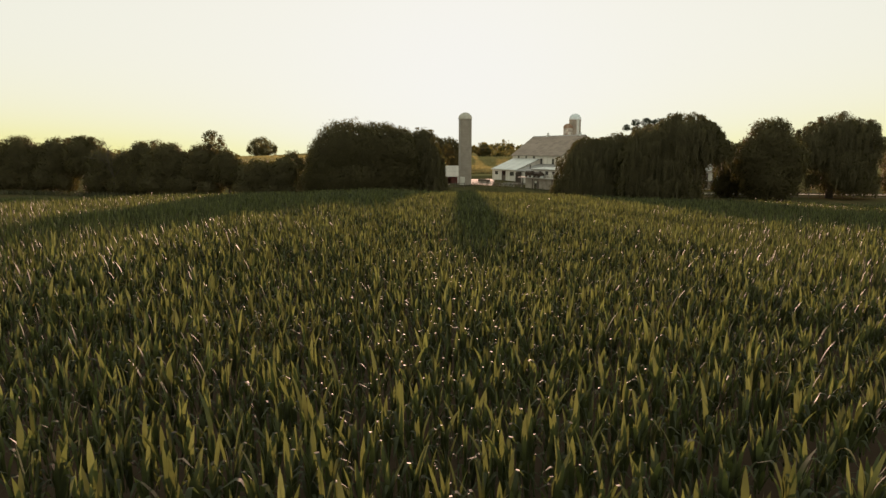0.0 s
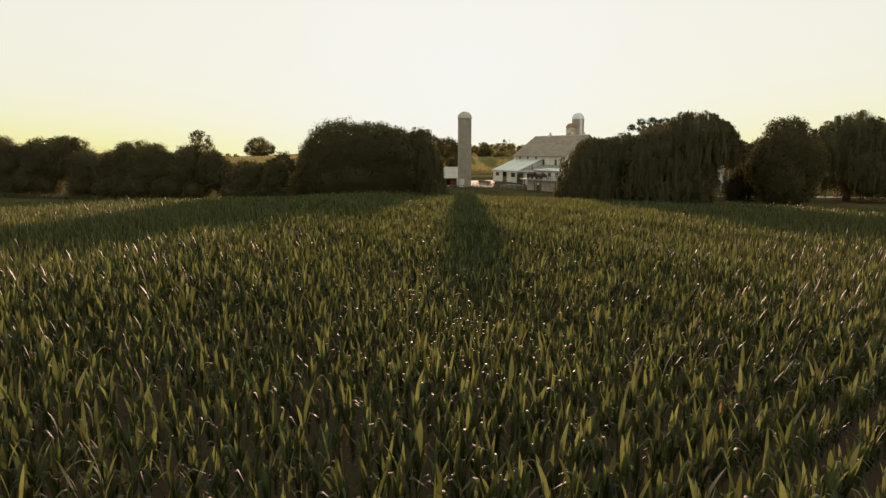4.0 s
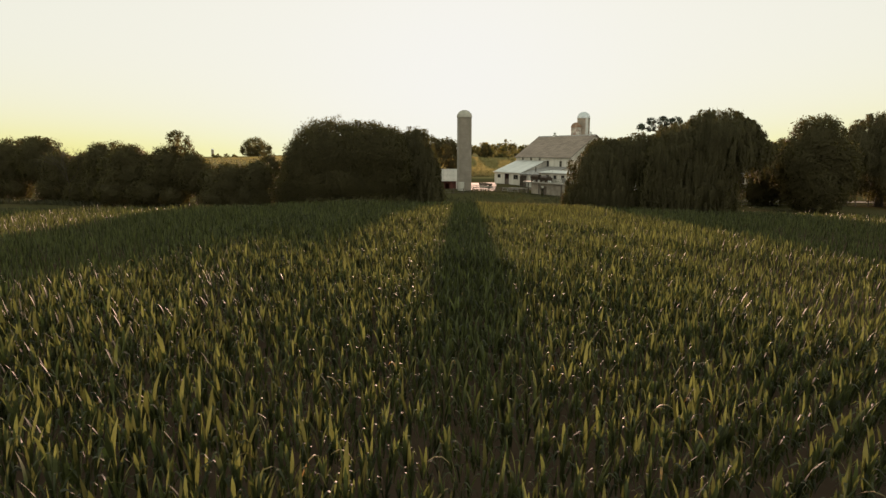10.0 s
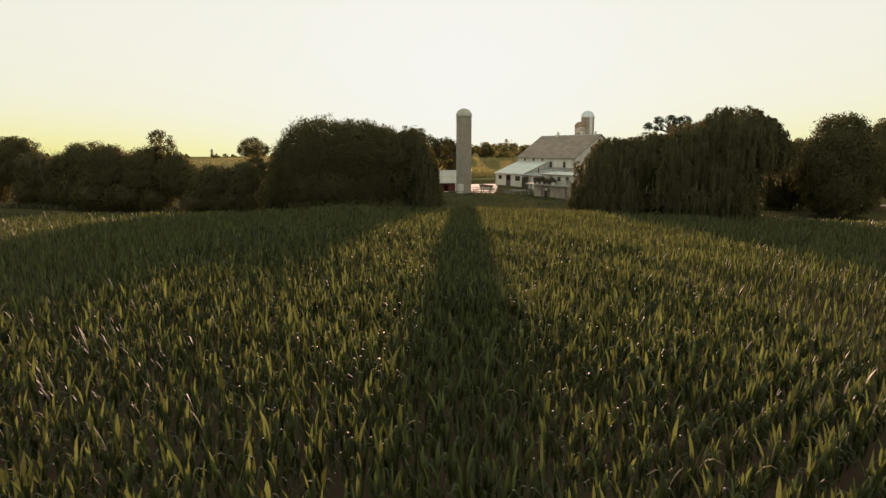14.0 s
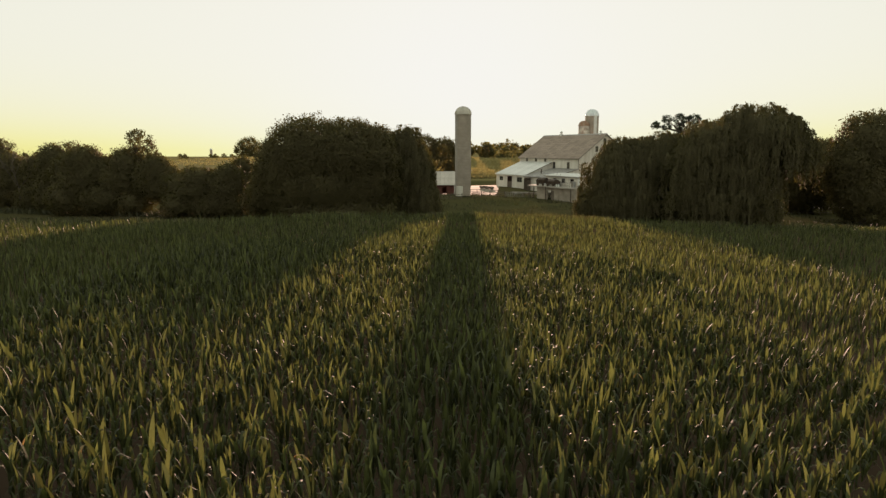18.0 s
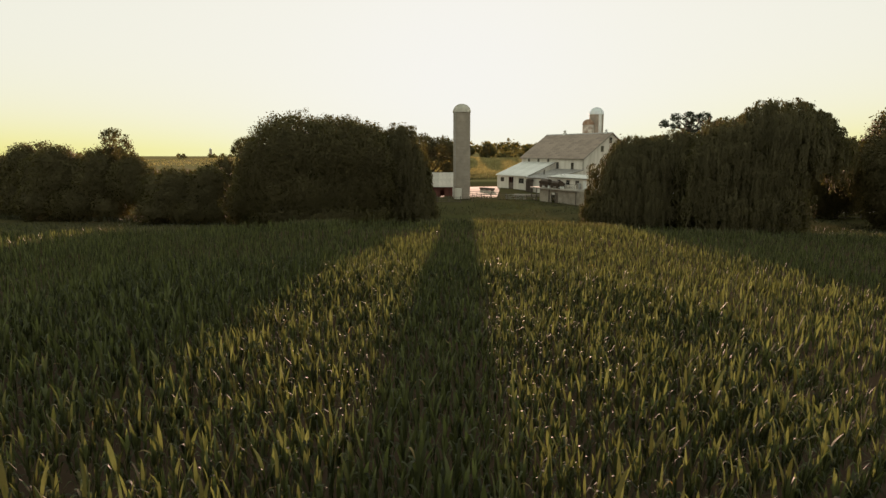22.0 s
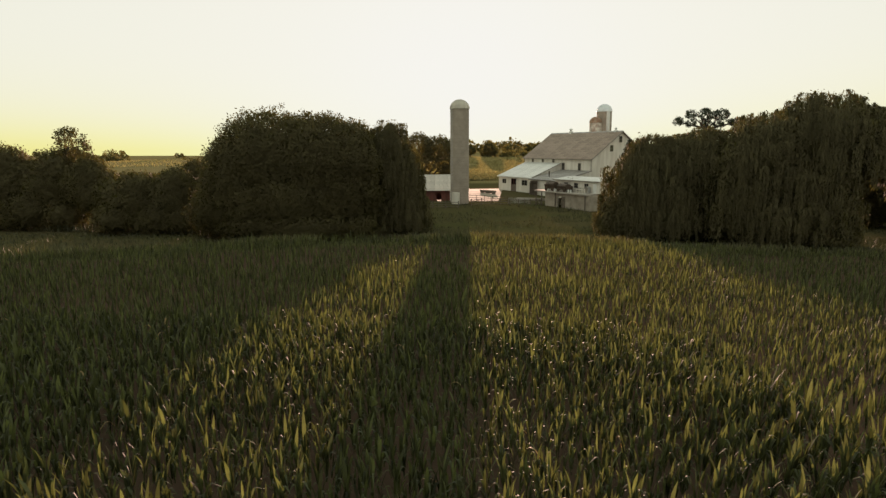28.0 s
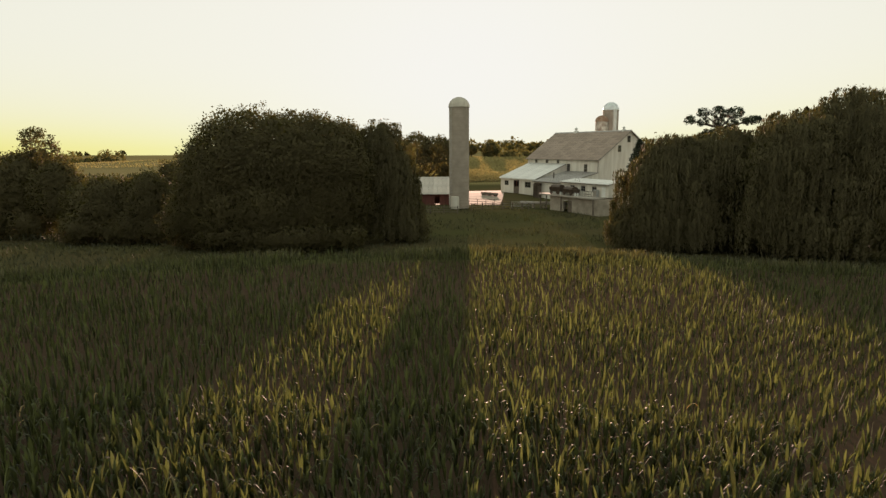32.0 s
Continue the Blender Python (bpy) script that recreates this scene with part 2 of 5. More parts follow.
def ground_material():
    m = material("ground_cover", (0.066, 0.064, 0.027), 1.0, 0.06, 0.4, 3.0, 0.5, colour2=(0.086, 0.068, 0.035), spec=0.0)
    n, l = m.node_tree.nodes, m.node_tree.links
    b = n["Principled BSDF"]
    grass = b.inputs["Base Color"].links[0].from_socket
    pos = n.new("ShaderNodeTexCoord")
    sep = n.new("ShaderNodeSeparateXYZ")
    l.new(pos.outputs["Object"], sep.inputs[0])

    def mapped(sock, a, c):
        r = n.new("ShaderNodeMapRange")
        r.interpolation_type = "SMOOTHSTEP"
        r.inputs["From Min"].default_value, r.inputs["From Max"].default_value = a, c
        l.new(sock, r.inputs["Value"])
        return r.outputs[0]

    def mixed(fac, a, c):
        x = n.new("ShaderNodeMix")
        x.data_type = "RGBA"
        l.new(fac, x.inputs["Factor"])
        for s, v in (("A", a), ("B", c)):
            if isinstance(v, tuple):
                x.inputs[s].default_value = (*v, 1)
            else:
                l.new(v, x.inputs[s])
        return x.outputs["Result"]
    # bare soil under the corn, meadow, then a patchwork of far fields
    end = n.new("ShaderNodeMapRange")
    end.interpolation_type = "SMOOTHSTEP"
    for key, v in (("From Min", -30), ("From Max", 8), ("To Min", 105.5), ("To Max", 118.5)):
        end.inputs[key].default_value = v
    l.new(sep.outputs["X"], end.inputs["Value"])
    past = n.new("ShaderNodeMath")
    past.operation = "SUBTRACT"
    l.new(sep.outputs["Y"], past.inputs[0])
    l.new(end.outputs[0], past.inputs[1])
    soiled = mixed(mapped(past.outputs[0], -0.5, 1.5), (0.075, 0.048, 0.034), grass)
    cells = n.new("ShaderNodeTexVoronoi")
    cells.inputs["Scale"].default_value = 0.006
    cells.inputs["Randomness"].default_value = 0.8
    l.new(pos.outputs["Object"], cells.inputs["Vector"])
    tone = n.new("ShaderNodeValToRGB")
    el = tone.color_ramp.elements
    el[0].position, el[0].color = 0.0, (0.2, 0.165, 0.075, 1)
    el[1].position, el[1].color = 1.0, (0.24, 0.19, 0.09, 1)
    for p, c in ((0.3, (0.21, 0.175, 0.08, 1)), (0.55, (0.19, 0.16, 0.075, 1)), (0.75, (0.22, 0.175, 0.085, 1))):
        el.new(p).color = c
    tone.color_ramp.interpolation = "CONSTANT"
    sc = n.new("ShaderNodeSeparateColor")
    l.new(cells.outputs["Color"], sc.inputs[0])
    l.new(sc.outputs[0], tone.inputs[0])
    rows = n.new("ShaderNodeTexWave")
    rows.inputs["Scale"].default_value = 0.35
    rows.inputs["Distortion"].default_value = 1.5
    l.new(pos.outputs["Object"], rows.inputs["Vector"])
    ribbed = n.new("ShaderNodeMix")
    ribbed.data_type, ribbed.blend_type = "RGBA", "MULTIPLY"
    ribbed.inputs["Factor"].default_value = 0.2
    l.new(tone.outputs[0], ribbed.inputs["A"])
    l.new(rows.outputs["Color"], ribbed.inputs["B"])
    l.new(mixed(mapped(sep.outputs["Y"], 262, 270), soiled, ribbed.outputs["Result"]), b.inputs["Base Color"])
    return m


gx = ground_axis(-4200, 4200, -130, 130, 2.0)
gy = ground_axis(-2500, 4600, -10, 300, 2.0)
GX, GY = np.meshgrid(gx, gy)
GZ = height(GX, GY)
idx = np.arange(GX.size).reshape(GX.shape)
quads = np.stack([idx[:-1, :-1], idx[:-1, 1:], idx[1:, 1:], idx[1:, :-1]], -1).reshape(-1, 4)
ground = new("ground", mesh_from("ground", np.stack([GX, GY, GZ], -1).reshape(-1, 3), quads, ground_material(), True))
tagged(ground, "soil under corn, shaded meadow and far rolling fields", "ground", kind="structure")


def at(x, y, dz=0.0, rz=0.0):
    return pose(x, y, float(height(x, y)) + dz, 0, 0, rz)


# ---------------------------------------------------------------- trees
rng = np.random.default_rng(7)


def leaf_quads(centres, along, wide):
    """Diamond leaves: centres, half-length and half-width vectors, each (n, 3)."""
    v = np.stack([centres - along, centres + wide - along * 0.15, centres + along, centres - wide - along * 0.15], 1).reshape(-1, 3)
    return v, np.arange(len(v)).reshape(-1, 4)


def unit(n):
    d = rng.normal(size=(n, 3))
    return d / np.linalg.norm(d, axis=1)[:, None]


def crown_points(blobs, clumps, per, spread, low=-0.92, square=2.15, deep=(0.98, 0.3)):
    """Leaf centres in uneven clumps over the shells of ellipsoids."""
    out = []
    area = np.array([b[3] * b[5] + b[4] * b[5] + b[3] * b[4] for b in blobs])
    for b, share_of in zip(blobs, area / area.sum()):
        k = max(6, int(clumps * share_of))
        d = unit(k * 4)
        d = d[d[:, 2] > low]
        d = d / (np.abs(d) ** square).sum(1)[:, None] ** (1 / square)
        r = deep[0] - deep[1] * rng.random(len(d)) ** 1.4 + 0.02 * rng.normal(size=len(d))
        c = np.array(b[:3]) + d * r[:, None] * np.array(b[3:6])
        # none where another mass of the crown buries them
        free = np.ones(len(c), bool)
        for o in blobs:
            if o is not b:
                free &= (((c - np.array(o[:3])) / np.array(o[3:6])) ** 2).sum(1) > 0.66
        c = c[free][:k]
        d = c
        s = spread * (0.6 + 0.6 * rng.random(len(d)))
        out.append((c[:, None, :] + np.clip(rng.normal(size=(len(c), per, 3)), -1.5, 1.5) * s[:, None, None]).reshape(-1, 3))
    return np.concatenate(out)


def make_tree(name, x, y, blobs, label, trunk=0.35, leaf=0.22, clumps=260, per=26, spread=0.55, willow=0, mat=None, fork=0.3, group="", dense=True, opening=None):
    """A tapered trunk with limbs to every mass of the crown, and a crown of many leaves; willow: hanging strands."""
    base = at(x, y, -0.15)
    tree = empty(name, base, label, "tree", group)
    tall = max(b[2] + b[5] for b in blobs)
    bm = bmesh.new()
    lean = rng.normal(size=2) * 0.25
    fork_z = tall * fork
    tube([(0, 0, 0), (lean[0] * 0.3, lean[1] * 0.3, fork_z * 0.5), (lean[0], lean[1], fork_z)], [trunk * 1.35, trunk, trunk * 0.85], 9, bm)
    part("trunk", bm, BARK, tree, smooth=True)
    for b in blobs:
        limb = bmesh.new()
        a, c = Vector((lean[0], lean[1], fork_z - 0.3)), Vector(b[:3])
        midp = a.lerp(c, 0.5) + Vector((rng.normal() * 0.4, rng.normal() * 0.4, 0.3))
        tube([a, midp, c + Vector((0, 0, b[5] * 0.5))], [trunk * 0.6, trunk * 0.4, trunk * 0.12], 6, limb)
        for _ in range(5):
            d = unit(1)[0]
            e = c + Vector(d * np.array(b[3:6]) * 0.8)
            tube([midp.lerp(c, 0.6), midp.lerp(e, 0.6), e], [trunk * 0.25, trunk * 0.15, trunk * 0.04], 5, limb)
        part("limb", limb, BARK, tree, smooth=True)
    blobs = [(*b[:2], b[2] * 1.03, *b[3:5], b[5] * 1.03) for b in blobs]
    p = crown_points(blobs, clumps, per, spread)
    n = len(p)
    a = unit(n)
    w = np.cross(a, unit(n))
    w /= np.linalg.norm(w, axis=1)[:, None] + 1e-6
    size = leaf * (0.6 + 0.8 * rng.random(n))[:, None]
    verts, faces = leaf_quads(p, a * size, w * size * 0.5)
    first = len(faces)
    curtain = np.zeros((0, 3))
    if willow:
        # boughs that arch out of the crown, each a fountain of strands that hang as a curtain
        s = crown_points(blobs, willow, 1, 0.15, low=-0.35, deep=(1.0, 0.2))
        mass = np.array(blobs)
        near_mass = (((s[:, None, :] - mass[None, :, :3]) / mass[None, :, 3:6]) ** 2).sum(2).argmin(1)
        out = s - mass[near_mass, :3]
        out[:, 2] = 0
        out /= np.linalg.norm(out, axis=1)[:, None] + 1e-6
        strands, steps = 18, 8
        f = (np.arange(steps) + 0.5) / steps
        reach = (0.5 + 0.9 * rng.random(len(s)))[:, None]
        drop = np.minimum((2.0 + 4.0 * rng.random(len(s))) * min(1.0, tall / 13), np.maximum(s[:, 2] - 0.4, 0.5))
        turn = rng.normal(size=(len(s), strands)) * 0.75
        c_, s_ = np.cos(turn), np.sin(turn)
        dx = out[:, None, 0] * c_ - out[:, None, 1] * s_
        dy = out[:, None, 0] * s_ + out[:, None, 1] * c_
        far = reach * (0.25 + 0.75 * rng.random((len(s), strands)))
        long = drop[:, None] * (0.45 + 0.55 * rng.random((len(s), strands)))
        arch = 1 - (1 - np.minimum(f * 2.6, 1)) ** 2
        q = np.empty((len(s), strands, steps, 3))
        q[..., 0] = s[:, None, None, 0] + dx[..., None] * far[..., None] * arch + rng.normal(size=q.shape[:3]) * 0.035
        q[..., 1] = s[:, None, None, 1] + dy[..., None] * far[..., None] * arch + rng.normal(size=q.shape[:3]) * 0.035
        q[..., 2] = s[:, None, None, 2] + 0.35 * far[..., None] * np.sin(np.minimum(f * 3.6, math.pi)) - long[..., None] * f ** 1.35
        # each curtain shades as a bundle of its own
        core = s + out * (reach * 0.35)
        curtain = q - core[:, None, None, :]
        curtain[..., 2] = 0.15
        curtain = curtain.reshape(-1, 3)
        curtain /= np.linalg.norm(curtain, axis=1)[:, None] + 1e-6
        q = q.reshape(-1, 3)
        hang = np.stack([rng.normal(size=len(q)) * 0.3, rng.normal(size=len(q)) * 0.3, -np.ones(len(q))], -1)
        ln = np.repeat(long.ravel() / steps * 0.62, steps)[:, None]
        turn = rng.random(len(q)) * math.tau
        side = np.stack([np.cos(turn), np.sin(turn), np.zeros(len(q))], -1)
        v2, f2 = leaf_quads(q, hang * ln, side * (0.045 + 0.045 * rng.random(len(q)))[:, None])
        faces = np.concatenate([faces, f2 + len(verts)])
        verts = np.concatenate([verts, v2])
    if dense:
        # leaves layer on layer that close the inside of the crown; on willows they hang
        k = int(sum(b[3] * b[5] for b in blobs) * 52)
        c = np.concatenate([crown_points(blobs, int(k * 0.7), 1, 0.05, deep=(0.95, 0.14)), crown_points(blobs, int(k * 0.7), 1, 0.05, deep=(0.84, 0.16))])
        a = unit(len(c))
        if willow:
            a[:, 2] = -1.6 * np.abs(a[:, 2]) - 0.5
            a /= np.linalg.norm(a, axis=1)[:, None]
        w = np.cross(a, unit(len(c)))
        w /= np.linalg.norm(w, axis=1)[:, None] + 1e-6
        size = 0.29 * (0.5 + 0.7 * rng.random(len(c)))[:, None]
        v2, f2 = leaf_quads(c, a * size * (1.2 if willow else 0.9), w * size * (0.2 if willow else 0.5))
        faces = np.concatenate([faces, f2 + len(verts)])
        verts = np.concatenate([verts, v2])
        inner = bmesh.new()
        for b in blobs:
            for vert in bmesh.ops.create_icosphere(inner, subdivisions=3, radius=1.0)["verts"]:
                d = vert.co.copy()
                r = 0.66 * (1 + 0.16 * noise.noise(d * 2.6 + Vector(b[:3])) + 0.1 * noise.noise(d * 9.0))
                vert.co = Vector((b[0] + d.x * r * b[3], b[1] + d.y * r * b[4], max(b[2] + d.z * r * b[5], 0.4)))
        if opening:
            bmesh.ops.delete(inner, geom=[f for f in inner.faces if opening(*f.calc_center_median())], context="FACES")
        part("inner_foliage", inner, mat or LEAF, tree)
    # leaves turn their faces outwards, and take most of their shading from the mass that they belong to
    mass = np.array(blobs)
    centre = verts[faces].mean(1)
    gap = (centre[:, None, :] - mass[None, :, :3]) / mass[None, :, 3:6]
    owner = (gap ** 2).sum(2).argmin(1)
    out = (centre - mass[owner, :3]) / mass[owner, 3:6] ** 2
    out /= np.linalg.norm(out, axis=1)[:, None] + 1e-6
    flat = np.cross(verts[faces[:, 2]] - verts[faces[:, 0]], verts[faces[:, 3]] - verts[faces[:, 1]])
    flat /= np.linalg.norm(flat, axis=1)[:, None] + 1e-9
    away = (flat * out).sum(1) < 0
    faces[away] = faces[away][:, ::-1]
    flat[away] *= -1
    low, high = centre.min(0), centre.max(0)
    whole = (centre - (low + high) / 2) / ((high - low) / 2) ** 2
    whole /= np.linalg.norm(whole, axis=1)[:, None] + 1e-6
    soft = 0.25 * out + 0.5 * whole + 0.26 * flat
    soft[first:first + len(curtain)] = 0.55 * curtain + 0.3 * whole[first:first + len(curtain)] + 0.2 * flat[first:first + len(curtain)]
    soft /= np.linalg.norm(soft, axis=1)[:, None]
    if opening:
        kept = np.array([not opening(*c) for c in centre])
        faces, soft = faces[kept], soft[kept]
    vn = np.zeros_like(verts)
    vn[faces.ravel()] = np.repeat(soft, 4, 0)
    crown_me = mesh_from("crown", verts, faces, mat or LEAF, True)
    crown_me.attributes.new("custom_normal", "FLOAT_VECTOR", "POINT").data.foreach_set("vector", vn.astype(np.float32).ravel())
    crown = new("crown", crown_me)
    crown.parent = tree
    return tree


# ---------------------------------------------------------------- the trees of the hollow
W = "weeping willow in full leaf, backlit, on shaded meadow"
make_tree("broad_tree", -19, 145, [(-3.5, 0, 11.2, 7.7, 7, 7.0), (3.8, 0, 10.9, 7.6, 7, 6.8), (8.5, 0, 10.0, 4.5, 5, 6.8), (-8.2, -1, 7.6, 4.9, 6, 7.2), (6.5, 0, 5.6, 7.0, 6, 5.6), (-1, -3, 4.6, 10, 5, 4.8), (-10, -1, 3.8, 5.5, 5, 4.0), (1.5, -4.5, 1.9, 11.5, 4.5, 2.3)],
          "broad rounded leafy tree in full leaf, backlit, on shaded meadow", 0.7, 0.165, 3400, 26, 0.5, 0, LEAF, 0.2)
make_tree("willow_tree", -4.6, 149, [(-0.6, 0, 12.8, 3.4, 3.2, 3.8), (-3, 0, 9.0, 3.8, 3, 6.6), (0.8, 0, 8.2, 3.6, 3.4, 5.0), (1.2, 0, 4.0, 4.0, 4, 4.0), (3, -1, 2.2, 3, 3, 2.0)], "slim drooping " + W, 0.4, 0.13, 150, 22, 0.4, 320, WILLOW, 0.25, "willows")
make_tree("willow_tree", 33.5, 141, [(1.8, 0, 6.0, 8.9, 6.5, 7.6), (-0.6, 0, 10.2, 3.6, 4, 4.3), (2.4, 0, 9.6, 4.8, 5, 4.6), (6.2, 0, 9.8, 5.0, 6, 5.4), (8, 0, 3.8, 4.5, 4, 4.0), (1, -2, 3.8, 7.8, 5, 4.2), (-4.8, -1, 2.8, 3.2, 4, 3.0)], "lower spreading " + W, 0.5, 0.13, 300, 22, 0.45, 560, WILLOW, 0.2, "willows",
          opening=lambda x, y, z: abs(x - 7.6 + 0.32 * (5 - y)) < 0.42 + 0.14 * math.sin(3 * z) and 3.9 < z < 6.1)
make_tree("willow_tree", 50.5, 133, [(1, 0, 13.0, 7.0, 6.5, 6.0), (4.3, 0, 12.6, 4.6, 6, 5.0), (-5.6, 0, 11.0, 5.2, 5, 5.8), (0, 12, 11.6, 5.4, 5, 5.8), (7.6, 0, 11.3, 3.0, 4, 4.2), (-2, -1, 7.0, 7.4, 5, 6.2), (-3, -2, 3.4, 7, 5, 3.8), (-8.4, 0, 9.2, 3.6, 4, 4.8), (-8.8, 0, 5.0, 3.4, 4, 5.0)], "tall curtained " + W, 0.8, 0.13, 420, 22, 0.45, 760, WILLOW, 0.2, "willows")
make_tree("shade_tree", 72, 136, [(0, 0, 12.4, 5.0, 5.2, 5.6), (-2.5, 0, 8.6, 4.8, 5, 5.0), (3.4, 0, 9.0, 4.6, 5, 5.2), (0, -1, 4.6, 6.2, 5, 4.6)], "rounded dark green shade tree in the farm lane", 0.5, 0.2, 1100, 25, 0.5, 0, LEAF, 0.22)
make_tree("willow_tree", 93.5, 148, [(0.5, 0, 14.0, 5.8, 6, 6.0), (5.5, 0, 12.0, 4.6, 6, 6.6), (-4.5, 0, 11, 5.0, 5, 6.4), (1, -2, 6.4, 7, 6, 6.0), (4, -1, 4, 5.6, 5, 4)], "tall lane-side " + W, 0.7, 0.14, 350, 22, 0.45, 480, WILLOW, 0.25, "willows")
make_tree("shade_tree", 116, 152, [(0, 0, 8.2, 6.5, 6, 5.0), (6, 0, 6, 5, 5, 4.5), (0, 0, 4, 7, 5, 4)], "dark leafy tree beyond the lane", 0.45, 0.25, 600, 24, 0.6, 0, LEAF, 0.25)
make_tree("shade_tree", 72, 150, [(0, 0, 8.8, 2.9, 3, 4.4), (0.4, 0, 4.4, 4.0, 3.6, 4.2), (-3.6, -0.5, 6.4, 2.6, 2.6, 4.4), (-3.4, -0.5, 2.6, 2.8, 2.6, 2.6)], "slim dark leafy tree beside the farmhouse", 0.3, 0.23, 360, 24, 0.5, 0, LEAF, 0.25)
make_tree("shade_tree", 83, 166, [(0, 0, 9.0, 4.2, 4, 5.0), (2, 0, 5.0, 5, 4, 4.6)], "dark leafy tree beside the farmhouse", 0.35, 0.23, 420, 24, 0.5, 0, LEAF, 0.25)


# the hedgerow along the field
def hedge_tree(x, y, half, top, clear=False):
    """A hedgerow tree with foliage to the ground, or clear of it so that the trunk shows."""
    g = float(height(x, y))
    t = top - g
    a = rng.uniform(-0.25, 0.25) * half
    masses = [(a, 0, t * 0.72, half * 0.62, half * 0.6, t * 0.26), (-half * 0.5, 0.4, t * 0.58, half * 0.5, half * 0.5, t * 0.28), (half * 0.52, 0.2, t * 0.55, half * 0.48, half * 0.5, t * 0.28),
              (0.1 * half, -0.3 * half, t * 0.48, half * 0.6, half * 0.4, t * 0.24)]
    if not clear:
        masses += [(-0.35 * half, -0.35 * half, t * 0.24, half * 0.62, half * 0.5, t * 0.26), (0.42 * half, -0.3 * half, t * 0.2, half * 0.58, half * 0.5, t * 0.22)]
    make_tree("hedgerow_tree", x, y, masses, "hedgerow tree in full dark leaf beside the field" if not clear else "hedgerow tree with a bare trunk under its dark crown",
              0.34, 0.17, int(62 * half + 20 * t), 24, 0.45, 0, LEAF, 0.24, "hedgerow trees")


for hx, hy, half, top, bare in ((-37.4, 156, 3.4, 6.0, True), (-39, 149, 4.4, 4.7, False), (-45.5, 150, 6.0, 4.2, False), (-53.5, 153, 5.2, 6.0, True), (-62, 156, 7.0, 7.7, False), (-70, 156, 6.5, 8.2, False),
                                (-77, 159, 4.6, 8.6, False), (-82, 163, 5.5, 6.4, False), (-90, 166, 6.5, 6.6, False), (-99, 170, 6.5, 10.0, True), (-108, 172, 6.8, 9.8, False), (-117, 172, 7.0, 10.2, False), (-127, 173, 7.0, 9.0, False)):
    hedge_tree(hx, hy, half, top, bare)
make_tree("tall_tree", -57.5, 154.5, [(0, 0, 14.2, 2.3, 2.2, 1.9), (0.9, 0, 11.8, 2.6, 2, 1.8), (3.4, 0, 9.9, 1.9, 1.6, 1.6), (-1.5, 0, 10.2, 1.6, 1.6, 1.4)], "tall open-crowned tree over the hedgerow", 0.3, 0.2, 130, 30, 0.42, 0, LEAF, 0.6, dense=False)
make_tree("tall_tree", -76, 160, [(0, 0, 12.6, 1.6, 1.6, 1.2), (2.2, 0, 12.9, 1.3, 1.3, 1.2), (-2, 0, 11.4, 1.4, 1.4, 1.1)], "ragged tree top over the hedgerow", 0.25, 0.2, 70, 20, 0.4, 0, LEAF, 0.7, dense=False)
make_tree("tall_tree", -99, 171, [(0, 0, 14.2, 3.2, 2, 1.0), (3.5, 0, 13.6, 2.0, 1.6, 0.8), (-3, 0, 14.0, 2, 2, 1.0)], "flat-topped tree over the hedgerow", 0.25, 0.2, 100, 20, 0.4, 0, LEAF, 0.7, dense=False)


def bare_tree(x, y, tall, label):
    """A dead tree: forking bare limbs down to twigs."""
    tree = empty("bare_tree", at(x, y, -0.15), label, "tree")

    def branch(bm, a, d, ln, r, level):
        b = a + d * ln * 0.5 + Vector(unit(1)[0]) * ln * 0.06
        c = b + (d + Vector((0, 0, 0.12))).normalized() * ln * 0.5
        tube([a, b, c], [r, r * 0.8, r * 0.6], 5, bm)
        if level:
            for _ in range(3):
                branch(bm, b.lerp(c, 0.2 + 0.8 * rng.random()), (d + Vector(unit(1)[0]) * 0.65).normalized(), ln * (0.5 + 0.2 * rng.random()), r * 0.55, level - 1)
    part("trunk", tube([(0, 0, 0), (0.1, 0, tall * 0.2), (0.15, 0, tall * 0.4)], [0.2, 0.16, 0.13], 8), BARK, tree, smooth=True)
    for k in range(4):
        bm = bmesh.new()
        a = k * math.tau / 4 + rng.random()
        branch(bm, Vector((0.15, 0, tall * 0.38)), Vector((math.cos(a) * 0.55, math.sin(a) * 0.3, 0.8)).normalized(), tall * 0.38, 0.09, 3)
        part("limb", bm, BARK, tree)


bare_tree(-86, 160, 13.5, "leafless dead tree with thin bare twigs in the hedgerow")
# trees round the farm buildings
make_tree("yard_tree", -2.5, 208, [(-1, 0, 12.4, 3.6, 4, 3.6), (4.6, 0, 12.2, 3.2, 4, 3.2), (-6, 1, 11.6, 3.4, 4, 3.2), (1, 0, 7.0, 8, 5, 4.5), (6, 0, 8.0, 3, 4, 4.0)], "leafy yard tree behind the low red shed", 0.45, 0.25, 900, 24, 0.5, 0, LEAF, 0.3, dense=False)
make_tree("open_pine_tree", 72, 217, [(-8.0, 0, 18.9, 1.35, 1.4, 1.0), (-4.6, 0.4, 20.6, 1.35, 1.4, 1.0), (-4.9, -0.5, 18.4, 1.3, 1.3, 0.8), (-0.7, 0, 20.6, 2.0, 1.9, 1.6), (-0.5, 0.6, 18.4, 1.5, 1.4, 0.9), (3.1, 0, 20.4, 2.0, 1.8, 1.6),
          (2.4, -0.5, 18.1, 1.5, 1.3, 0.8), (6.8, 0, 18.7, 2.0, 1.6, 1.0), (8.8, 0.3, 19.1, 1.2, 1.3, 0.7), (0, 0, 15.5, 5.5, 3, 1.6)], "tall open pine with clumped needles behind the willows", 0.4, 0.16, 720, 24, 0.25, 0, FIR, 0.8, dense=False)


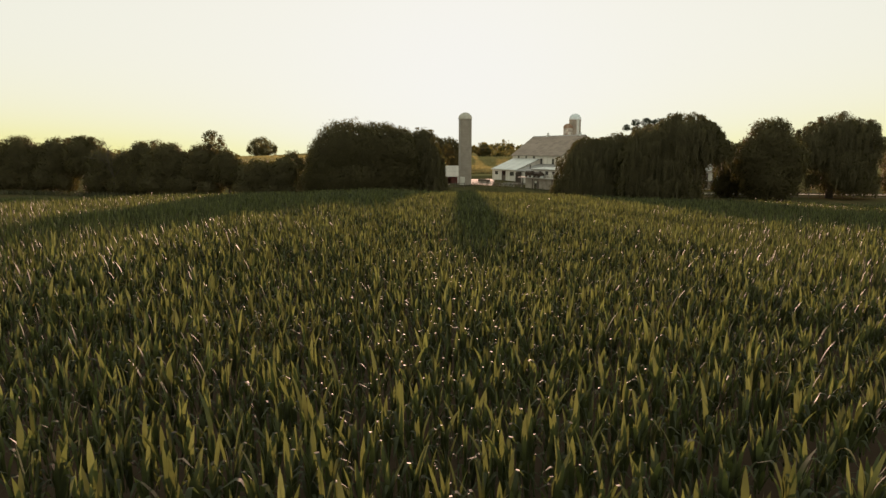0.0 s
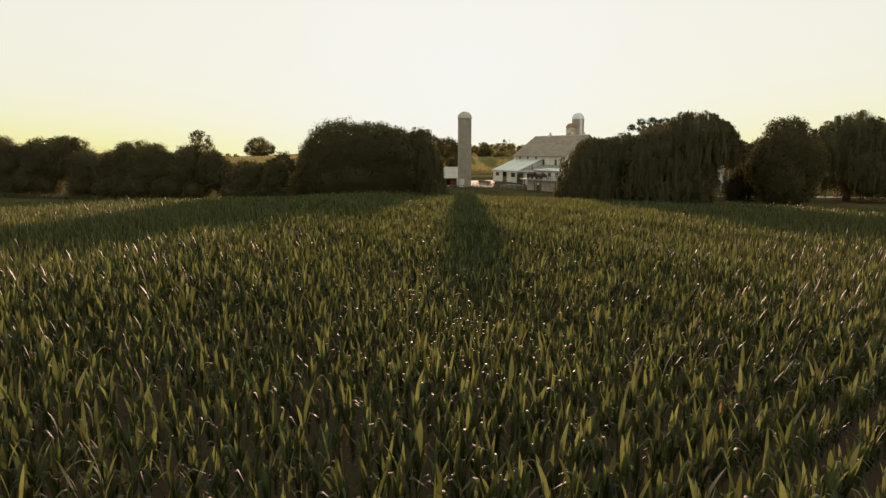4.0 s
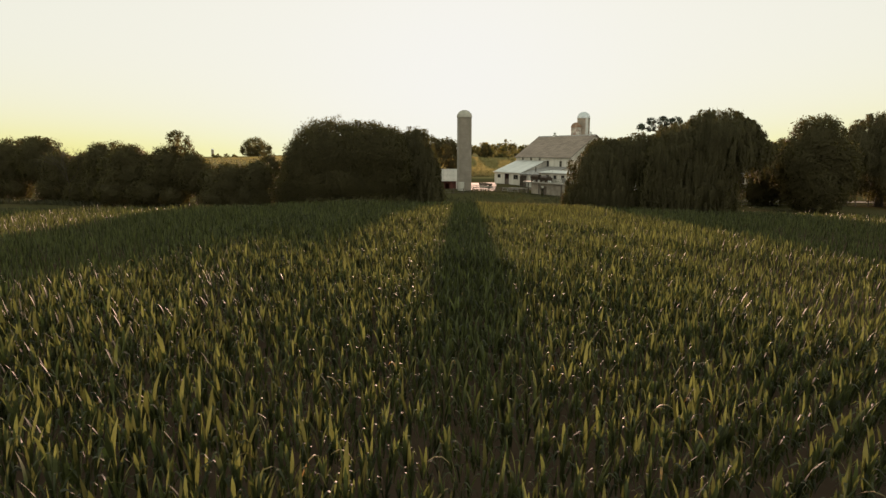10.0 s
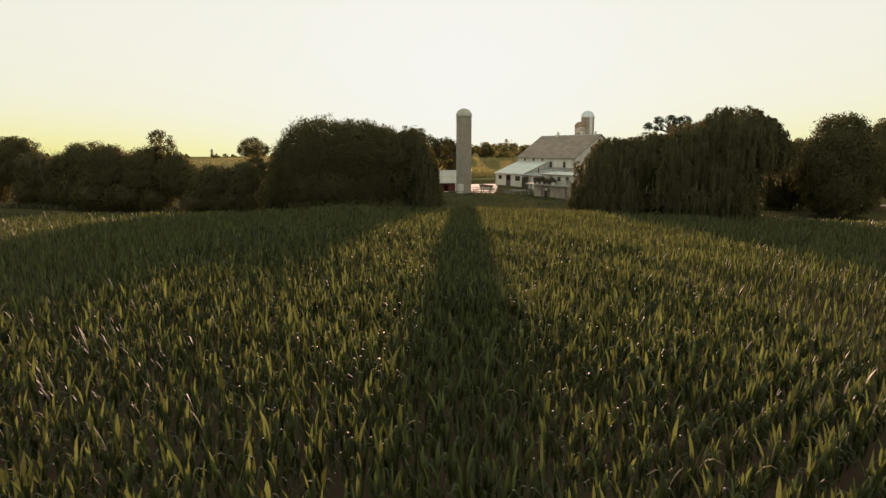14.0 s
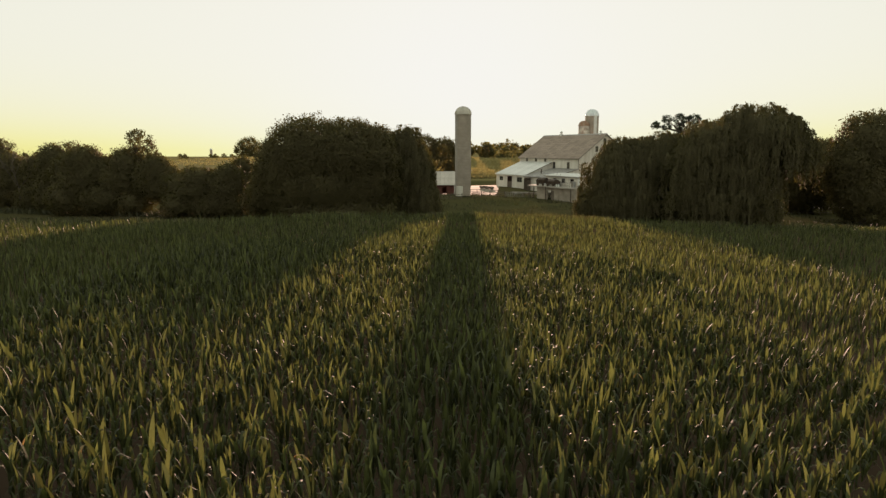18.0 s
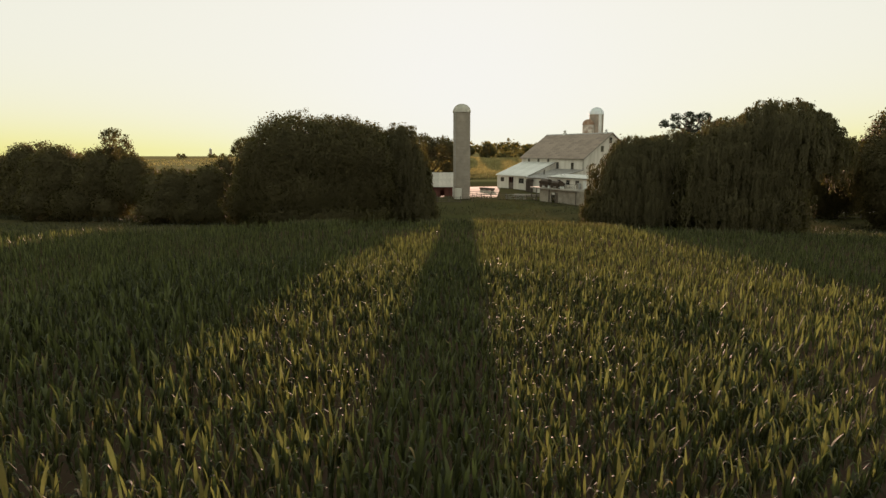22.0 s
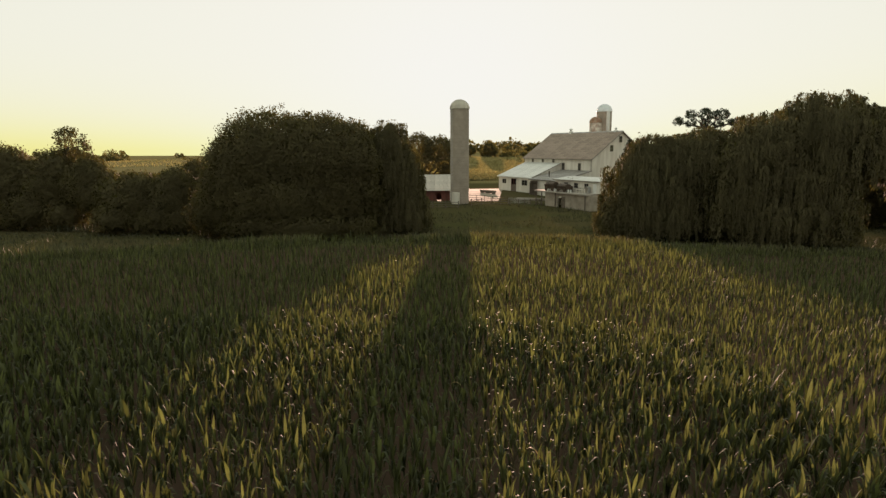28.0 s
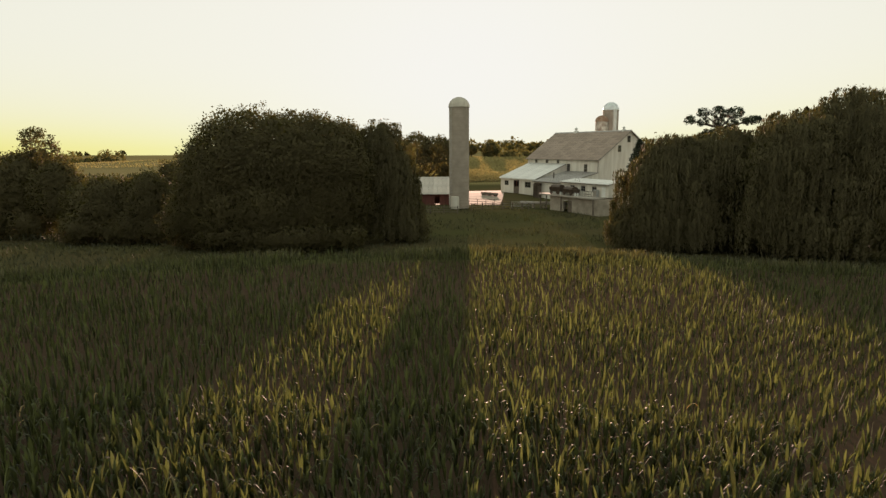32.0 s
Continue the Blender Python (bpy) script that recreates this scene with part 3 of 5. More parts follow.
def conifer(name, x, y, tall, wide, label):
    """A pointed conifer: whorls of drooping boughs that shorten towards the tip, each hung with needle sprays."""
    tree = empty(name, at(x, y, -0.15), label, "tree")
    cs, al, wi = [], [], []
    boughs = tube([(0, 0, 0), (0.05, 0, tall * 0.5), (0, 0, tall)], [0.24, 0.14, 0.02], 8)
    z = 0.7
    while z < tall - 0.3:
        reach = wide * (1 - z / tall) ** 0.85 + 0.1
        for k in range(9):
            a = (k + rng.random()) * math.tau / 9
            ln = reach * (0.75 + 0.35 * rng.random())
            d = np.array([math.cos(a), math.sin(a), -0.28])
            tube([(0, 0, z), tuple(d * ln * 0.5 + (0, 0, z)), tuple(d * ln + (0, 0, z + 0.12 * ln))], [0.035, 0.025, 0.008], 4, boughs)
            m = int(14 + 26 * ln)
            f = rng.random(m) ** 0.6
            p = d[None] * (ln * f)[:, None] + np.stack([np.zeros(m), np.zeros(m), z + 0.12 * ln * f ** 2], -1) + rng.normal(size=(m, 3)) * 0.09
            dirs = d[None] + rng.normal(size=(m, 3)) * 0.45 + np.array([0, 0, -0.2])
            dirs /= np.linalg.norm(dirs, axis=1)[:, None]
            cs.append(p)
            al.append(dirs * 0.24)
            wi.append(np.cross(dirs, unit(m)) * 0.075)
        z += 0.42
    part("trunk", boughs, BARK, tree)
    v, f = leaf_quads(np.concatenate(cs), np.concatenate(al), np.concatenate(wi))
    crown = new("crown", mesh_from("crown", v, f, FIR))
    crown.parent = tree
    return tree


conifer("spruce_tree", 47.6, 203, 15.2, 5.6, "dark pointed spruce against the barn gable")
make_tree("field_tree", 28, 421, [(0, 0, 6.0, 3.4, 3, 3.0), (1.0, 0, 4, 3.6, 3, 2.6), (-2, 0, 3.2, 2.8, 3, 2.4)], "round lone tree in the hedge of the far field", 0.3, 0.3, 300, 20, 0.6, 0, FARLEAF, 0.3, dense=False)
make_tree("field_tree", 17, 424, [(0, 0, 4.6, 3.4, 3, 2.6), (-3, 0, 4, 3.0, 3, 2.6)], "low spreading tree in the hedge of the far field", 0.3, 0.3, 260, 20, 0.6, 0, FARLEAF, 0.3, dense=False)
make_tree("field_tree", -160, 544, [(0, 0, 9.6, 8.5, 8, 5.6), (7, 0, 6, 7, 7, 4.6), (-6, 0, 6, 6, 6, 5), (0, 0, 4, 9, 6, 4)], "round lone tree far out in the fields", 0.5, 0.5, 420, 22, 1.0, 0, FARLEAF, 0.3, dense=False)


# ---------------------------------------------------------------- farm buildings
FARM = -60.7                                   # the turn of the barn's long side
bx, by = 41.5, 215.5                           # the barn's near eave corner
L_, W_, GROUND_Z, EAVE_Z, RIDGE_Z = 29.2, 20.5, -4.7, 4.7, 11.7


def window(parent, x, y, z, w, h, face="y", name="window"):
    """A framed pane set into a wall; face tells the wall's normal."""
    win = new(name)
    win.parent = parent
    win.matrix_basis = pose(x, y, z, 0, 0, 0 if face == "y" else 90)
    t = 0.09
    bm = box(-w / 2 - t, -0.07, -h / 2 - t, -w / 2, 0.05, h / 2 + t)
    box(w / 2, -0.07, -h / 2 - t, w / 2 + t, 0.05, h / 2 + t, bm)
    box(-w / 2, -0.07, h / 2, w / 2, 0.05, h / 2 + t, bm)
    box(-w / 2, -0.09, -h / 2 - t, w / 2, 0.05, -h / 2, bm)
    box(-0.025, -0.05, -h / 2, 0.025, 0.03, h / 2, bm)
    box(-w / 2, -0.045, -0.025, w / 2, 0.03, 0.025, bm)
    part("frame", bm, TRIM, win)
    part("pane", box(-w / 2, -0.02, -h / 2, w / 2, 0.02, h / 2), PANE, win)
    return win


def sheet_roof(parent, x0, x1, y_low, z_low, y_high, z_high, mat, name="roof_sheet", wide=0.95, thick=0.05):
    """A sloping roof of separate sheets, each with a raised seam, between two edges that run along x."""
    n = max(1, round((x1 - x0) / wide))
    w = (x1 - x0) / n
    dy, dz = y_high - y_low, z_high - z_low
    ln = math.hypot(dy, dz)
    tilt = math.degrees(math.atan2(dz, dy))
    bm = box(0.004, 0, -thick / 2, w - 0.004, ln, thick / 2)
    box(w - 0.05, 0, thick / 2 - 0.002, w - 0.006, ln, thick / 2 + 0.05, bm)
    me = bpy.data.meshes.new(name)
    bm.to_mesh(me)
    bm.free()
    me.materials.append(mat)
    for i in range(n):
        share(name, me, parent, pose(x0 + i * w, y_low, z_low, tilt if dy > 0 else tilt, 0, 0))


def shingle_courses(parent, x0, x1, y_low, z_low, y_high, z_high, mat, rows=14, wide=2.4):
    """A roof of lapped courses, each cut into lengths."""
    dy, dz = y_high - y_low, z_high - z_low
    ln = math.hypot(dy, dz) / rows
    tilt = math.degrees(math.atan2(dz, dy))
    n = max(1, round((x1 - x0) / wide))
    w = (x1 - x0) / n
    bm = prism([(0, -0.02), (ln + 0.06, 0.0), (ln + 0.06, 0.015), (0, 0.05)], 0.003, w - 0.003)
    me = bpy.data.meshes.new("roof_panel")
    bm.to_mesh(me)
    bm.free()
    me.materials.append(mat)
    for r in range(rows):
        for i in range(n):
            share("roof_panel", me, parent, pose(x0 + i * w, y_low + dy * r / rows, z_low + dz * r / rows + 0.004 * (i % 2), tilt, 0, 0))


def gable_wall(x, thick, half, z0, ze, zr, bm=None):
    return prism([(0, z0), (2 * half, z0), (2 * half, ze), (half, zr), (0, ze)], x, x + thick, bm)


def build_barn():
    barn = empty("barn", pose(bx, by, 0, 0, 0, FARM), "large white bank barn with a weathered shingle roof", "barn")
    z0 = GROUND_Z - 1.0
    part("front_wall", box(-L_ + 0.25, 0, z0, -0.25, 0.25, EAVE_Z), WHITEWASH, barn)
    part("back_wall", box(-L_ + 0.25, W_ - 0.25, z0, -0.25, W_, EAVE_Z), WHITEWASH, barn)
    part("gable_wall", gable_wall(-0.25, 0.25, W_ / 2, z0, EAVE_Z, RIDGE_Z - 0.15), WHITEWASH, barn)
    part("gable_wall", gable_wall(-L_, 0.25, W_ / 2, z0, EAVE_Z, RIDGE_Z - 0.15), WHITEWASH, barn)
    part("belt_board", box(-0.01, 0.1, EAVE_Z - 0.15, 0.05, W_ - 0.1, EAVE_Z + 0.1), WHITEWASH, barn)
    part("corner_board", box(-0.28, -0.04, GROUND_Z, 0.04, 0.0, EAVE_Z), TRIM, barn)
    roof = new("roof")
    roof.parent = barn
    s = (RIDGE_Z - EAVE_Z) / (W_ / 2)
    o = 0.5
    shingle_courses(roof, -L_ - 0.5, 0.5, -o, EAVE_Z - o * s + 0.05, W_ / 2, RIDGE_Z + 0.05, SHINGLE, 12, 2.2)
    bm = prism([(W_ + o, EAVE_Z - o * s), (W_ / 2, RIDGE_Z), (W_ / 2, RIDGE_Z + 0.12), (W_ + o, EAVE_Z - o * s + 0.12)], -L_ - 0.5, 0.5)
    part("roof_slope", bm, SHINGLE, roof)
    bm = prism([(-o, EAVE_Z - o * s - 0.06), (W_ / 2, RIDGE_Z - 0.06), (W_ / 2, RIDGE_Z + 0.0), (-o, EAVE_Z - o * s)], -L_ - 0.5, 0.5)
    part("roof_deck", bm, OLDWOOD, roof)
    part("ridge_cap", prism([(W_ / 2 - 0.35, RIDGE_Z - 0.1), (W_ / 2, RIDGE_Z + 0.2), (W_ / 2 + 0.35, RIDGE_Z - 0.1)], -L_ - 0.5, 0.5), DARKTIN, roof)
    bm = prism([(-o, EAVE_Z - o * s - 0.2), (W_ / 2, RIDGE_Z - 0.2), (W_ / 2, RIDGE_Z + 0.08), (-o, EAVE_Z - o * s + 0.08)], 0.5, 0.56)
    part("bargeboard", bm, TRIM, roof)
    bm = prism([(W_ + o, EAVE_Z - o * s - 0.2), (W_ / 2, RIDGE_Z - 0.2), (W_ / 2, RIDGE_Z + 0.08), (W_ + o, EAVE_Z - o * s + 0.08)], 0.5, 0.56)
    part("bargeboard", bm, TRIM, roof)
    part("gutter", box(-L_ - 0.5, -o - 0.12, EAVE_Z - o * s - 0.1, 0.5, -o, EAVE_Z - o * s + 0.02), TRIM, roof)
    for x in (-4.6, -11.2):
        window(barn, x, -0.05, 2.3, 0.95, 1.9)
    for x in (-15.6, -20.4, -25.2):
        window(barn, x, -0.05, 3.9, 0.75, 1.0)
    for y, z in ((6.8, 7.2), (9.9, 9.6)):
        window(barn, 0.05, y, z, 0.9, 1.5, "x")
    for x, k in ((-20.5, 1.0), (-2.2, 0.8)):
        vent = new("roof_vent")
        vent.parent = barn
        vent.matrix_basis = pose(x, W_ / 2, RIDGE_Z) @ Matrix.Diagonal((k, k, k, 1))
        part("vent_base", box(-0.45, -0.45, -0.3, 0.45, 0.45, 0.5), CHUTE, vent)
        part("vent_neck", lathe([(0.3, 0.45), (0.3, 0.95)], 12), CHUTE, vent)
        part("vent_hood", lathe([(0.55, 0.9), (0.5, 1.1), (0.12, 1.35), (0.05, 1.5)], 12), CHUTE, vent, smooth=True)
    return barn


def build_lean_to():
    """The long low cattle shed along the barn's front."""
    shed = empty("cattle_shed", pose(bx, by, 0, 0, 0, FARM), "low white cattle shed with a pale tin roof", "shed")
    x0, x1, y0, zl, zh = -28.7, -12.1, -10.35, -0.6, 3.3
    z0 = GROUND_Z - 0.6
    ye = y0 + 0.45
    slope = (zh - zl) / (0 - y0)
    top = lambda y: zl + slope * (y - y0) - 0.08
    # front wall pieces round the door and the windows
    cuts = [x0 + 0.3, -26.6, -24.6, -22.2, -19.7, -17.1, -14.4, x1 - 0.3]
    zf = top(ye)
    panels = [(cuts[i], cuts[i + 1], z0, zf) for i in range(0, 7, 2)]
    panels += [(cuts[1], cuts[2], z0, -2.7), (cuts[1], cuts[2], -1.35, zf), (cuts[5], cuts[6], z0, -2.9), (cuts[5], cuts[6], -1.35, zf), (cuts[3], cuts[4], -1.15, zf)]
    for xa, xb, za, zb in panels:
        part("wall_panel", box(xa, ye, za, xb, ye + 0.22, zb), WHITEWASH, shed)
    for x in (x0 + 0.3, x1 - 0.52):
        part("side_wall", prism([(ye + 0.22, z0), (0, z0), (0, top(0)), (ye + 0.22, top(ye + 0.22))], x, x + 0.22), WHITEWASH, shed)
    # added dark sheet: paints the shade seen through the shed front
    part("interior_shade_sheet", box(x0 + 0.6, ye + 3.0, z0, x1 - 0.6, ye + 3.15, zf), INSHADE, shed)
    window(shed, -25.6, ye + 0.05, -2.02, 1.75, 1.1)
    window(shed, -15.75, ye + 0.05, -2.12, 2.4, 1.3)
    door = new("door")
    door.parent = shed
    door.matrix_basis = pose(-20.95, ye + 0.1, GROUND_Z)
    part("panel", box(-1.15, 0, 0, 1.15, 0.08, 1.9), OLDWOOD, door)
    bm = box(-1.25, -0.08, 0, -1.15, 0.1, 3.5)
    box(1.15, -0.08, 0, 1.25, 0.1, 3.5, bm)
    box(-0.1, -0.05, 1.9, 0.1, 0.05, 3.5, bm)
    part("frame", bm, REDWOOD, door)
    sheet_roof(shed, x0, x1, y0, zl, 0.0, zh, TIN)
    part("roof_deck", prism([(y0 + 0.05, zl - 0.14), (0, zh - 0.14), (0, zh - 0.05), (y0 + 0.05, zl - 0.05)], x0 + 0.02, x1 - 0.02), OLDWOOD, shed)
    part("fascia", box(x0, y0 - 0.03, zl - 0.2, x1, y0 + 0.03, zl - 0.03), WHITE, shed)
    return shed


def build_passage():
    """The dull low roof between the cattle shed and the milk house."""
    shed = empty("passage_shed", pose(bx, by, 0, 0, 0, FARM), "low passage shed with a dull tin roof against the barn", "shed")
    sheet_roof(shed, -12.0, 0.4, -11.5, -0.9, -0.05, 1.4, DARKTIN)
    part("roof_deck", prism([(-11.4, -1.04), (-0.05, 1.26), (-0.05, 1.35), (-11.4, -0.95)], -11.9, 0.3), OLDWOOD, shed)
    part("front_wall", box(-11.8, -11.0, GROUND_Z - 1, 0.2, -10.8, -1.0), WHITEWASH, shed)
    part("side_wall", prism([(-10.8, GROUND_Z - 1), (-0.1, GROUND_Z - 1), (-0.1, 1.2), (-10.8, -0.95)], 0.0, 0.2), WHITEWASH, shed)
    part("flue", lathe([(0.16, 0.2), (0.16, 1.5), (0.22, 1.5), (0.22, 1.6)], 10), IRON, shed).matrix_basis = pose(-8.0, -7.5, -0.3)
    window(shed, -10.4, -11.05, -2.2, 0.9, 0.9)
    return shed


SX, SY, S_LEN, S_DEEP, S_EAVE, S_DECK, S_BASE = 34.3, 177.0, 14.6, 4.6, 0.55, -1.85, -5.6


def build_milk_house():
    """The white shed on its raised deck."""
    shed = empty("milk_house", pose(SX, SY, 0, 0, 0, FARM), "white milk house with a pale tin roof on a raised deck", "shed")
    zb = S_EAVE + 0.55
    z0 = S_DECK
    y0 = 0.4
    xs = [-S_LEN + 0.3, -11.3, -10.0, -8.1, -6.8, -4.9, -3.6, -0.3]
    for i in range(0, 7, 2):
        part("wall_panel", box(xs[i], y0, z0, xs[i + 1], y0 + 0.2, S_EAVE), WHITEWASH, shed)
    for i in (1, 3, 5):
        part("wall_panel", box(xs[i], y0, z0, xs[i + 1], y0 + 0.2, -1.0), WHITEWASH, shed)
        part("wall_panel", box(xs[i], y0, 0.05, xs[i + 1], y0 + 0.2, S_EAVE), WHITEWASH, shed)
        window(shed, (xs[i] + xs[i + 1]) / 2, y0 + 0.06, -0.47, 1.1, 0.9)
    for x in (-S_LEN + 0.3, -0.5):
        part("side_wall", prism([(y0 + 0.2, z0), (S_DEEP, z0), (S_DEEP, zb - 0.08), (y0 + 0.2, S_EAVE + 0.0)], x, x + 0.2), WHITEWASH, shed)
    part("back_wall", box(-S_LEN + 0.5, S_DEEP - 0.2, z0, -0.5, S_DEEP, zb - 0.1), WHITEWASH, shed)
    window(shed, -0.28, 2.5, -0.5, 0.8, 1.0, "x")
    part("door", box(-2.2, y0 - 0.04, z0, -1.2, y0 - 0.003, 0.15), WHITE, shed)
    sheet_roof(shed, -S_LEN, 0.0, 0.0, S_EAVE + 0.08, S_DEEP + 0.2, zb + 0.08, TIN)
    part("fascia", box(-S_LEN, -0.03, S_EAVE - 0.12, 0, 0.03, S_EAVE + 0.04), TRIM, shed)
    # the deck and the wall under it
    deck = empty("raised_deck", pose(SX, SY, 0, 0, 0, FARM), "raised concrete loading deck with a stone front wall", "platform")
    part("slab", box(-S_LEN - 3.2, -2.6, S_DECK - 0.3, -1.2, S_DEEP + 3, S_DECK - 0.004, bevel=0.02), CONCRETE, deck)
    bm = box(-S_LEN - 0.2, -1.9, S_BASE, -10.6, -1.6, S_DECK - 0.304)
    box(-8.0, -1.9, S_BASE, -0.4, -1.6, S_DECK - 0.304, bm)
    box(-10.6, -1.9, -2.9, -8.0, -1.6, S_DECK - 0.304, bm)
    part("retaining_wall", bm, STONE, deck)
    part("end_wall", box(-0.7, -1.6, S_BASE, -0.4, S_DEEP + 2, S_DECK - 0.304), STONE, deck)
    # added dark sheet behind the gap: the bay's shade as colour
    part("bay_shade_sheet", box(-10.6, -0.6, S_BASE, -8.0, -0.5, -2.9), INSHADE, deck)
    part("bay_door", box(-9.4, -1.75, S_BASE + 0.2, -8.1, -1.68, -2.95), OLDWOOD, deck)
    for x in (-17.4, -15.4, -10.7, -1.4):
        part("post", box(x - 0.1, -2.5, S_BASE - 0.6, x + 0.1, -2.3, S_DECK - 0.304), OLDWOOD, deck)
    return shed


def build_silo(name, x, y, z, r, h, dome_h, label, dome_mat, chute=False, hoops=22, door=False, wall=STAVE):
    silo = empty(name, pose(x, y, z), label, "silo", "farm silos")
    part("barrel", lathe([(r, 0), (r, h)], 48), wall, silo, smooth=False)
    for k in range(hoops):
        zz = 0.4 + (h - 0.8) * (k / (hoops - 1)) ** 1.08
        part("hoop", lathe([(r + 0.002, zz - 0.035), (r + 0.04, zz - 0.035), (r + 0.04, zz + 0.035), (r + 0.002, zz + 0.035)], 32), HOOP, silo)
    prof = [(r + 0.12, 0), (r + 0.12, 0.12)] + [(max(0.02, (r + 0.08) * math.cos(a)), 0.12 + dome_h * math.sin(a)) for a in np.linspace(0.05, math.pi / 2 - 0.02, 9)]
    dome = part("dome", lathe(prof, 32), dome_mat, silo, smooth=True)
    dome.matrix_basis = pose(0, 0, h)
    for k in range(12):
        a = k * math.tau / 12
        pts = [((r + 0.1) * math.cos(b) * math.cos(a), (r + 0.1) * math.cos(b) * math.sin(a), 0.12 + (dome_h + 0.02) * math.sin(b)) for b in np.linspace(0.05, 1.5, 8)]
        rib = part("seam", tube(pts, [0.03] * 8, 4), dome_mat, dome)
    if chute:
        a = chute
        bm = box(-0.5, -r - 0.45, 0.5, 0.5, -r + 0.1, h + 0.25, bevel=0.05)
        c = part("chute", bm, CHUTE, silo, "white chute from foot to dome")
        c.matrix_basis = pose(0, 0, 0, 0, 0, a)
    else:
        bm = bmesh.new()
        for s in (-0.22, 0.22):
            tube([(s, -r - 0.16, 0.5), (s, -r - 0.16, h)], [0.025, 0.025], 5, bm)
        for k in range(int(h / 0.6)):
            tube([(-0.22, -r - 0.16, 0.6 + k * 0.6), (0.22, -r - 0.16, 0.6 + k * 0.6)], [0.02, 0.02], 4, bm)
        part("ladder", bm, GALV, silo).matrix_basis = pose(0, 0, 0, 0, 0, -50)
    if door:
        bm = box(-0.75, -r - 0.35, 0, 0.75, -r + 0.3, 2.3, bevel=0.05)
        part("silo_room", bm, WHITEWASH, silo).matrix_basis = pose(0, 0, 0, 0, 0, -25)
    return silo


def build_red_shed():
    shed = empty("red_shed", pose(-4.5, 186, -3.7), "low dark red shed with a pale tin roof behind the silo", "shed")
    part("front_wall", box(-10, 0.3, -0.5, 6.0, 0.5, 2.0), REDWOOD, shed)
    part("front_wall", box(7.0, 0.3, -0.5, 8.8, 0.5, 2.0), REDWOOD, shed)
    part("lintel", box(6.0, 0.3, 1.5, 7.0, 0.5, 2.0), REDWOOD, shed)
    for x in (-10.2, 8.8):
        part("side_wall", prism([(0.3, -0.5), (8, -0.5), (8, 5.0), (0.3, 2.05)], x, x + 0.2), REDWOOD, shed)
    part("back_wall", box(-10, 7.8, -0.5, 8.8, 8.0, 4.9), REDWOOD, shed)
    part("pillar", box(8.9, -0.1, -0.4, 9.3, 0.3, 2.0), CHUTE, shed)
    sheet_roof(shed, -10.6, 9.4, -0.3, 2.1, 8.3, 5.2, OLDTIN)
    return shed


def rail_fence(x0, y0, x1, y1, label, rails=3, tall=1.3, gap=2.6, mat=OLDWOOD):
    n = max(1, round(math.hypot(x1 - x0, y1 - y0) / gap))
    fence = empty("rail_fence", at(x0, y0), label, "fence", "farm fences")
    pts = [Vector((x0 + (x1 - x0) * k / n, y0 + (y1 - y0) * k / n, 0)) for k in range(n + 1)]
    for p in pts:
        p.z = float(height(p.x, p.y))
    o = pts[0].copy()
    post_me = None
    for p in pts:
        if post_me is None:
            ob = part("post", box(-0.08, -0.08, -0.5, 0.08, 0.08, tall + 0.1, bevel=0.015), mat, fence)
            post_me = ob.data
            ob.matrix_basis = pose(*(p - o))
        else:
            share("post", post_me, fence, pose(*(p - o)))
    for a, b in zip(pts, pts[1:]):
        for r in range(rails):
            z = Vector((0, 0, tall * (r + 0.8) / rails - 0.05))
            part("rail", tube([a - o + z, b - o + z], [0.06, 0.055], 5), mat, fence)
    return fence


def build_house():
    """The white farmhouse seen in pieces through the willows."""
    x, y = 74, 176
    z = float(height(x, y)) - 0.3
    h = empty("farmhouse", pose(x, y, z, 0, 0, 8), "white two-storey farmhouse half hidden by trees", "house")
    part("front_wall", box(-6, 0, 0, 6, 0.25, 5.6), WHITEWASH, h)
    part("back_wall", box(-6, 7.75, 0, 6, 8, 5.6), WHITEWASH, h)
    for xx in (-6, 5.75):
        part("side_wall", prism([(0.25, 0), (7.75, 0), (7.75, 5.6), (4, 8.2), (0.25, 5.6)], xx, xx + 0.25), WHITEWASH, h)
    for s in (0, 1):
        a, b = ((-0.4, 5.45), (4, 8.5)) if s == 0 else ((8.4, 5.45), (4, 8.5))
        part("roof_slope", prism([a, b, (b[0], b[1] + 0.15), (a[0], a[1] + 0.15)], -6.4, 6.4), DARKTIN, h)
    for xx in (-4.2, -1.6, 1.6, 4.2):
        for zz in (1.5, 4.2):
            window(h, xx, -0.05, zz, 0.9, 1.4)
    part("porch_roof", box(-6, -2.2, 2.7, 6, -0.004, 2.85), DARKTIN, h)
    for xx in (-5.8, -2, 2, 5.8):
        part("porch_post", box(xx - 0.08, -2.1, 0, xx + 0.08, -1.94, 2.7), WHITE, h)
    return h


build_barn()
build_lean_to()
build_passage()
build_milk_house()
build_silo("silo", 6.35, 177.7, -3.6, 1.85, 18.6, 1.75, "tall grey concrete stave silo with a weathered domed cap", DULLDOME, False, 26, True)
build_silo("silo", 53.7, 253.0, -4.0, 2.35, 22.6, 2.3, "tall concrete silo with a pale dome and white chute", DOME, 15, 28)
build_silo("silo", 50.7, 253.0 - 1.5, -4.0, 1.9, 19.2, 1.7, "shorter blotched concrete silo with a rusted dome", RUST, False, 22, wall=BLOTCH)
build_red_shed()
build_house()

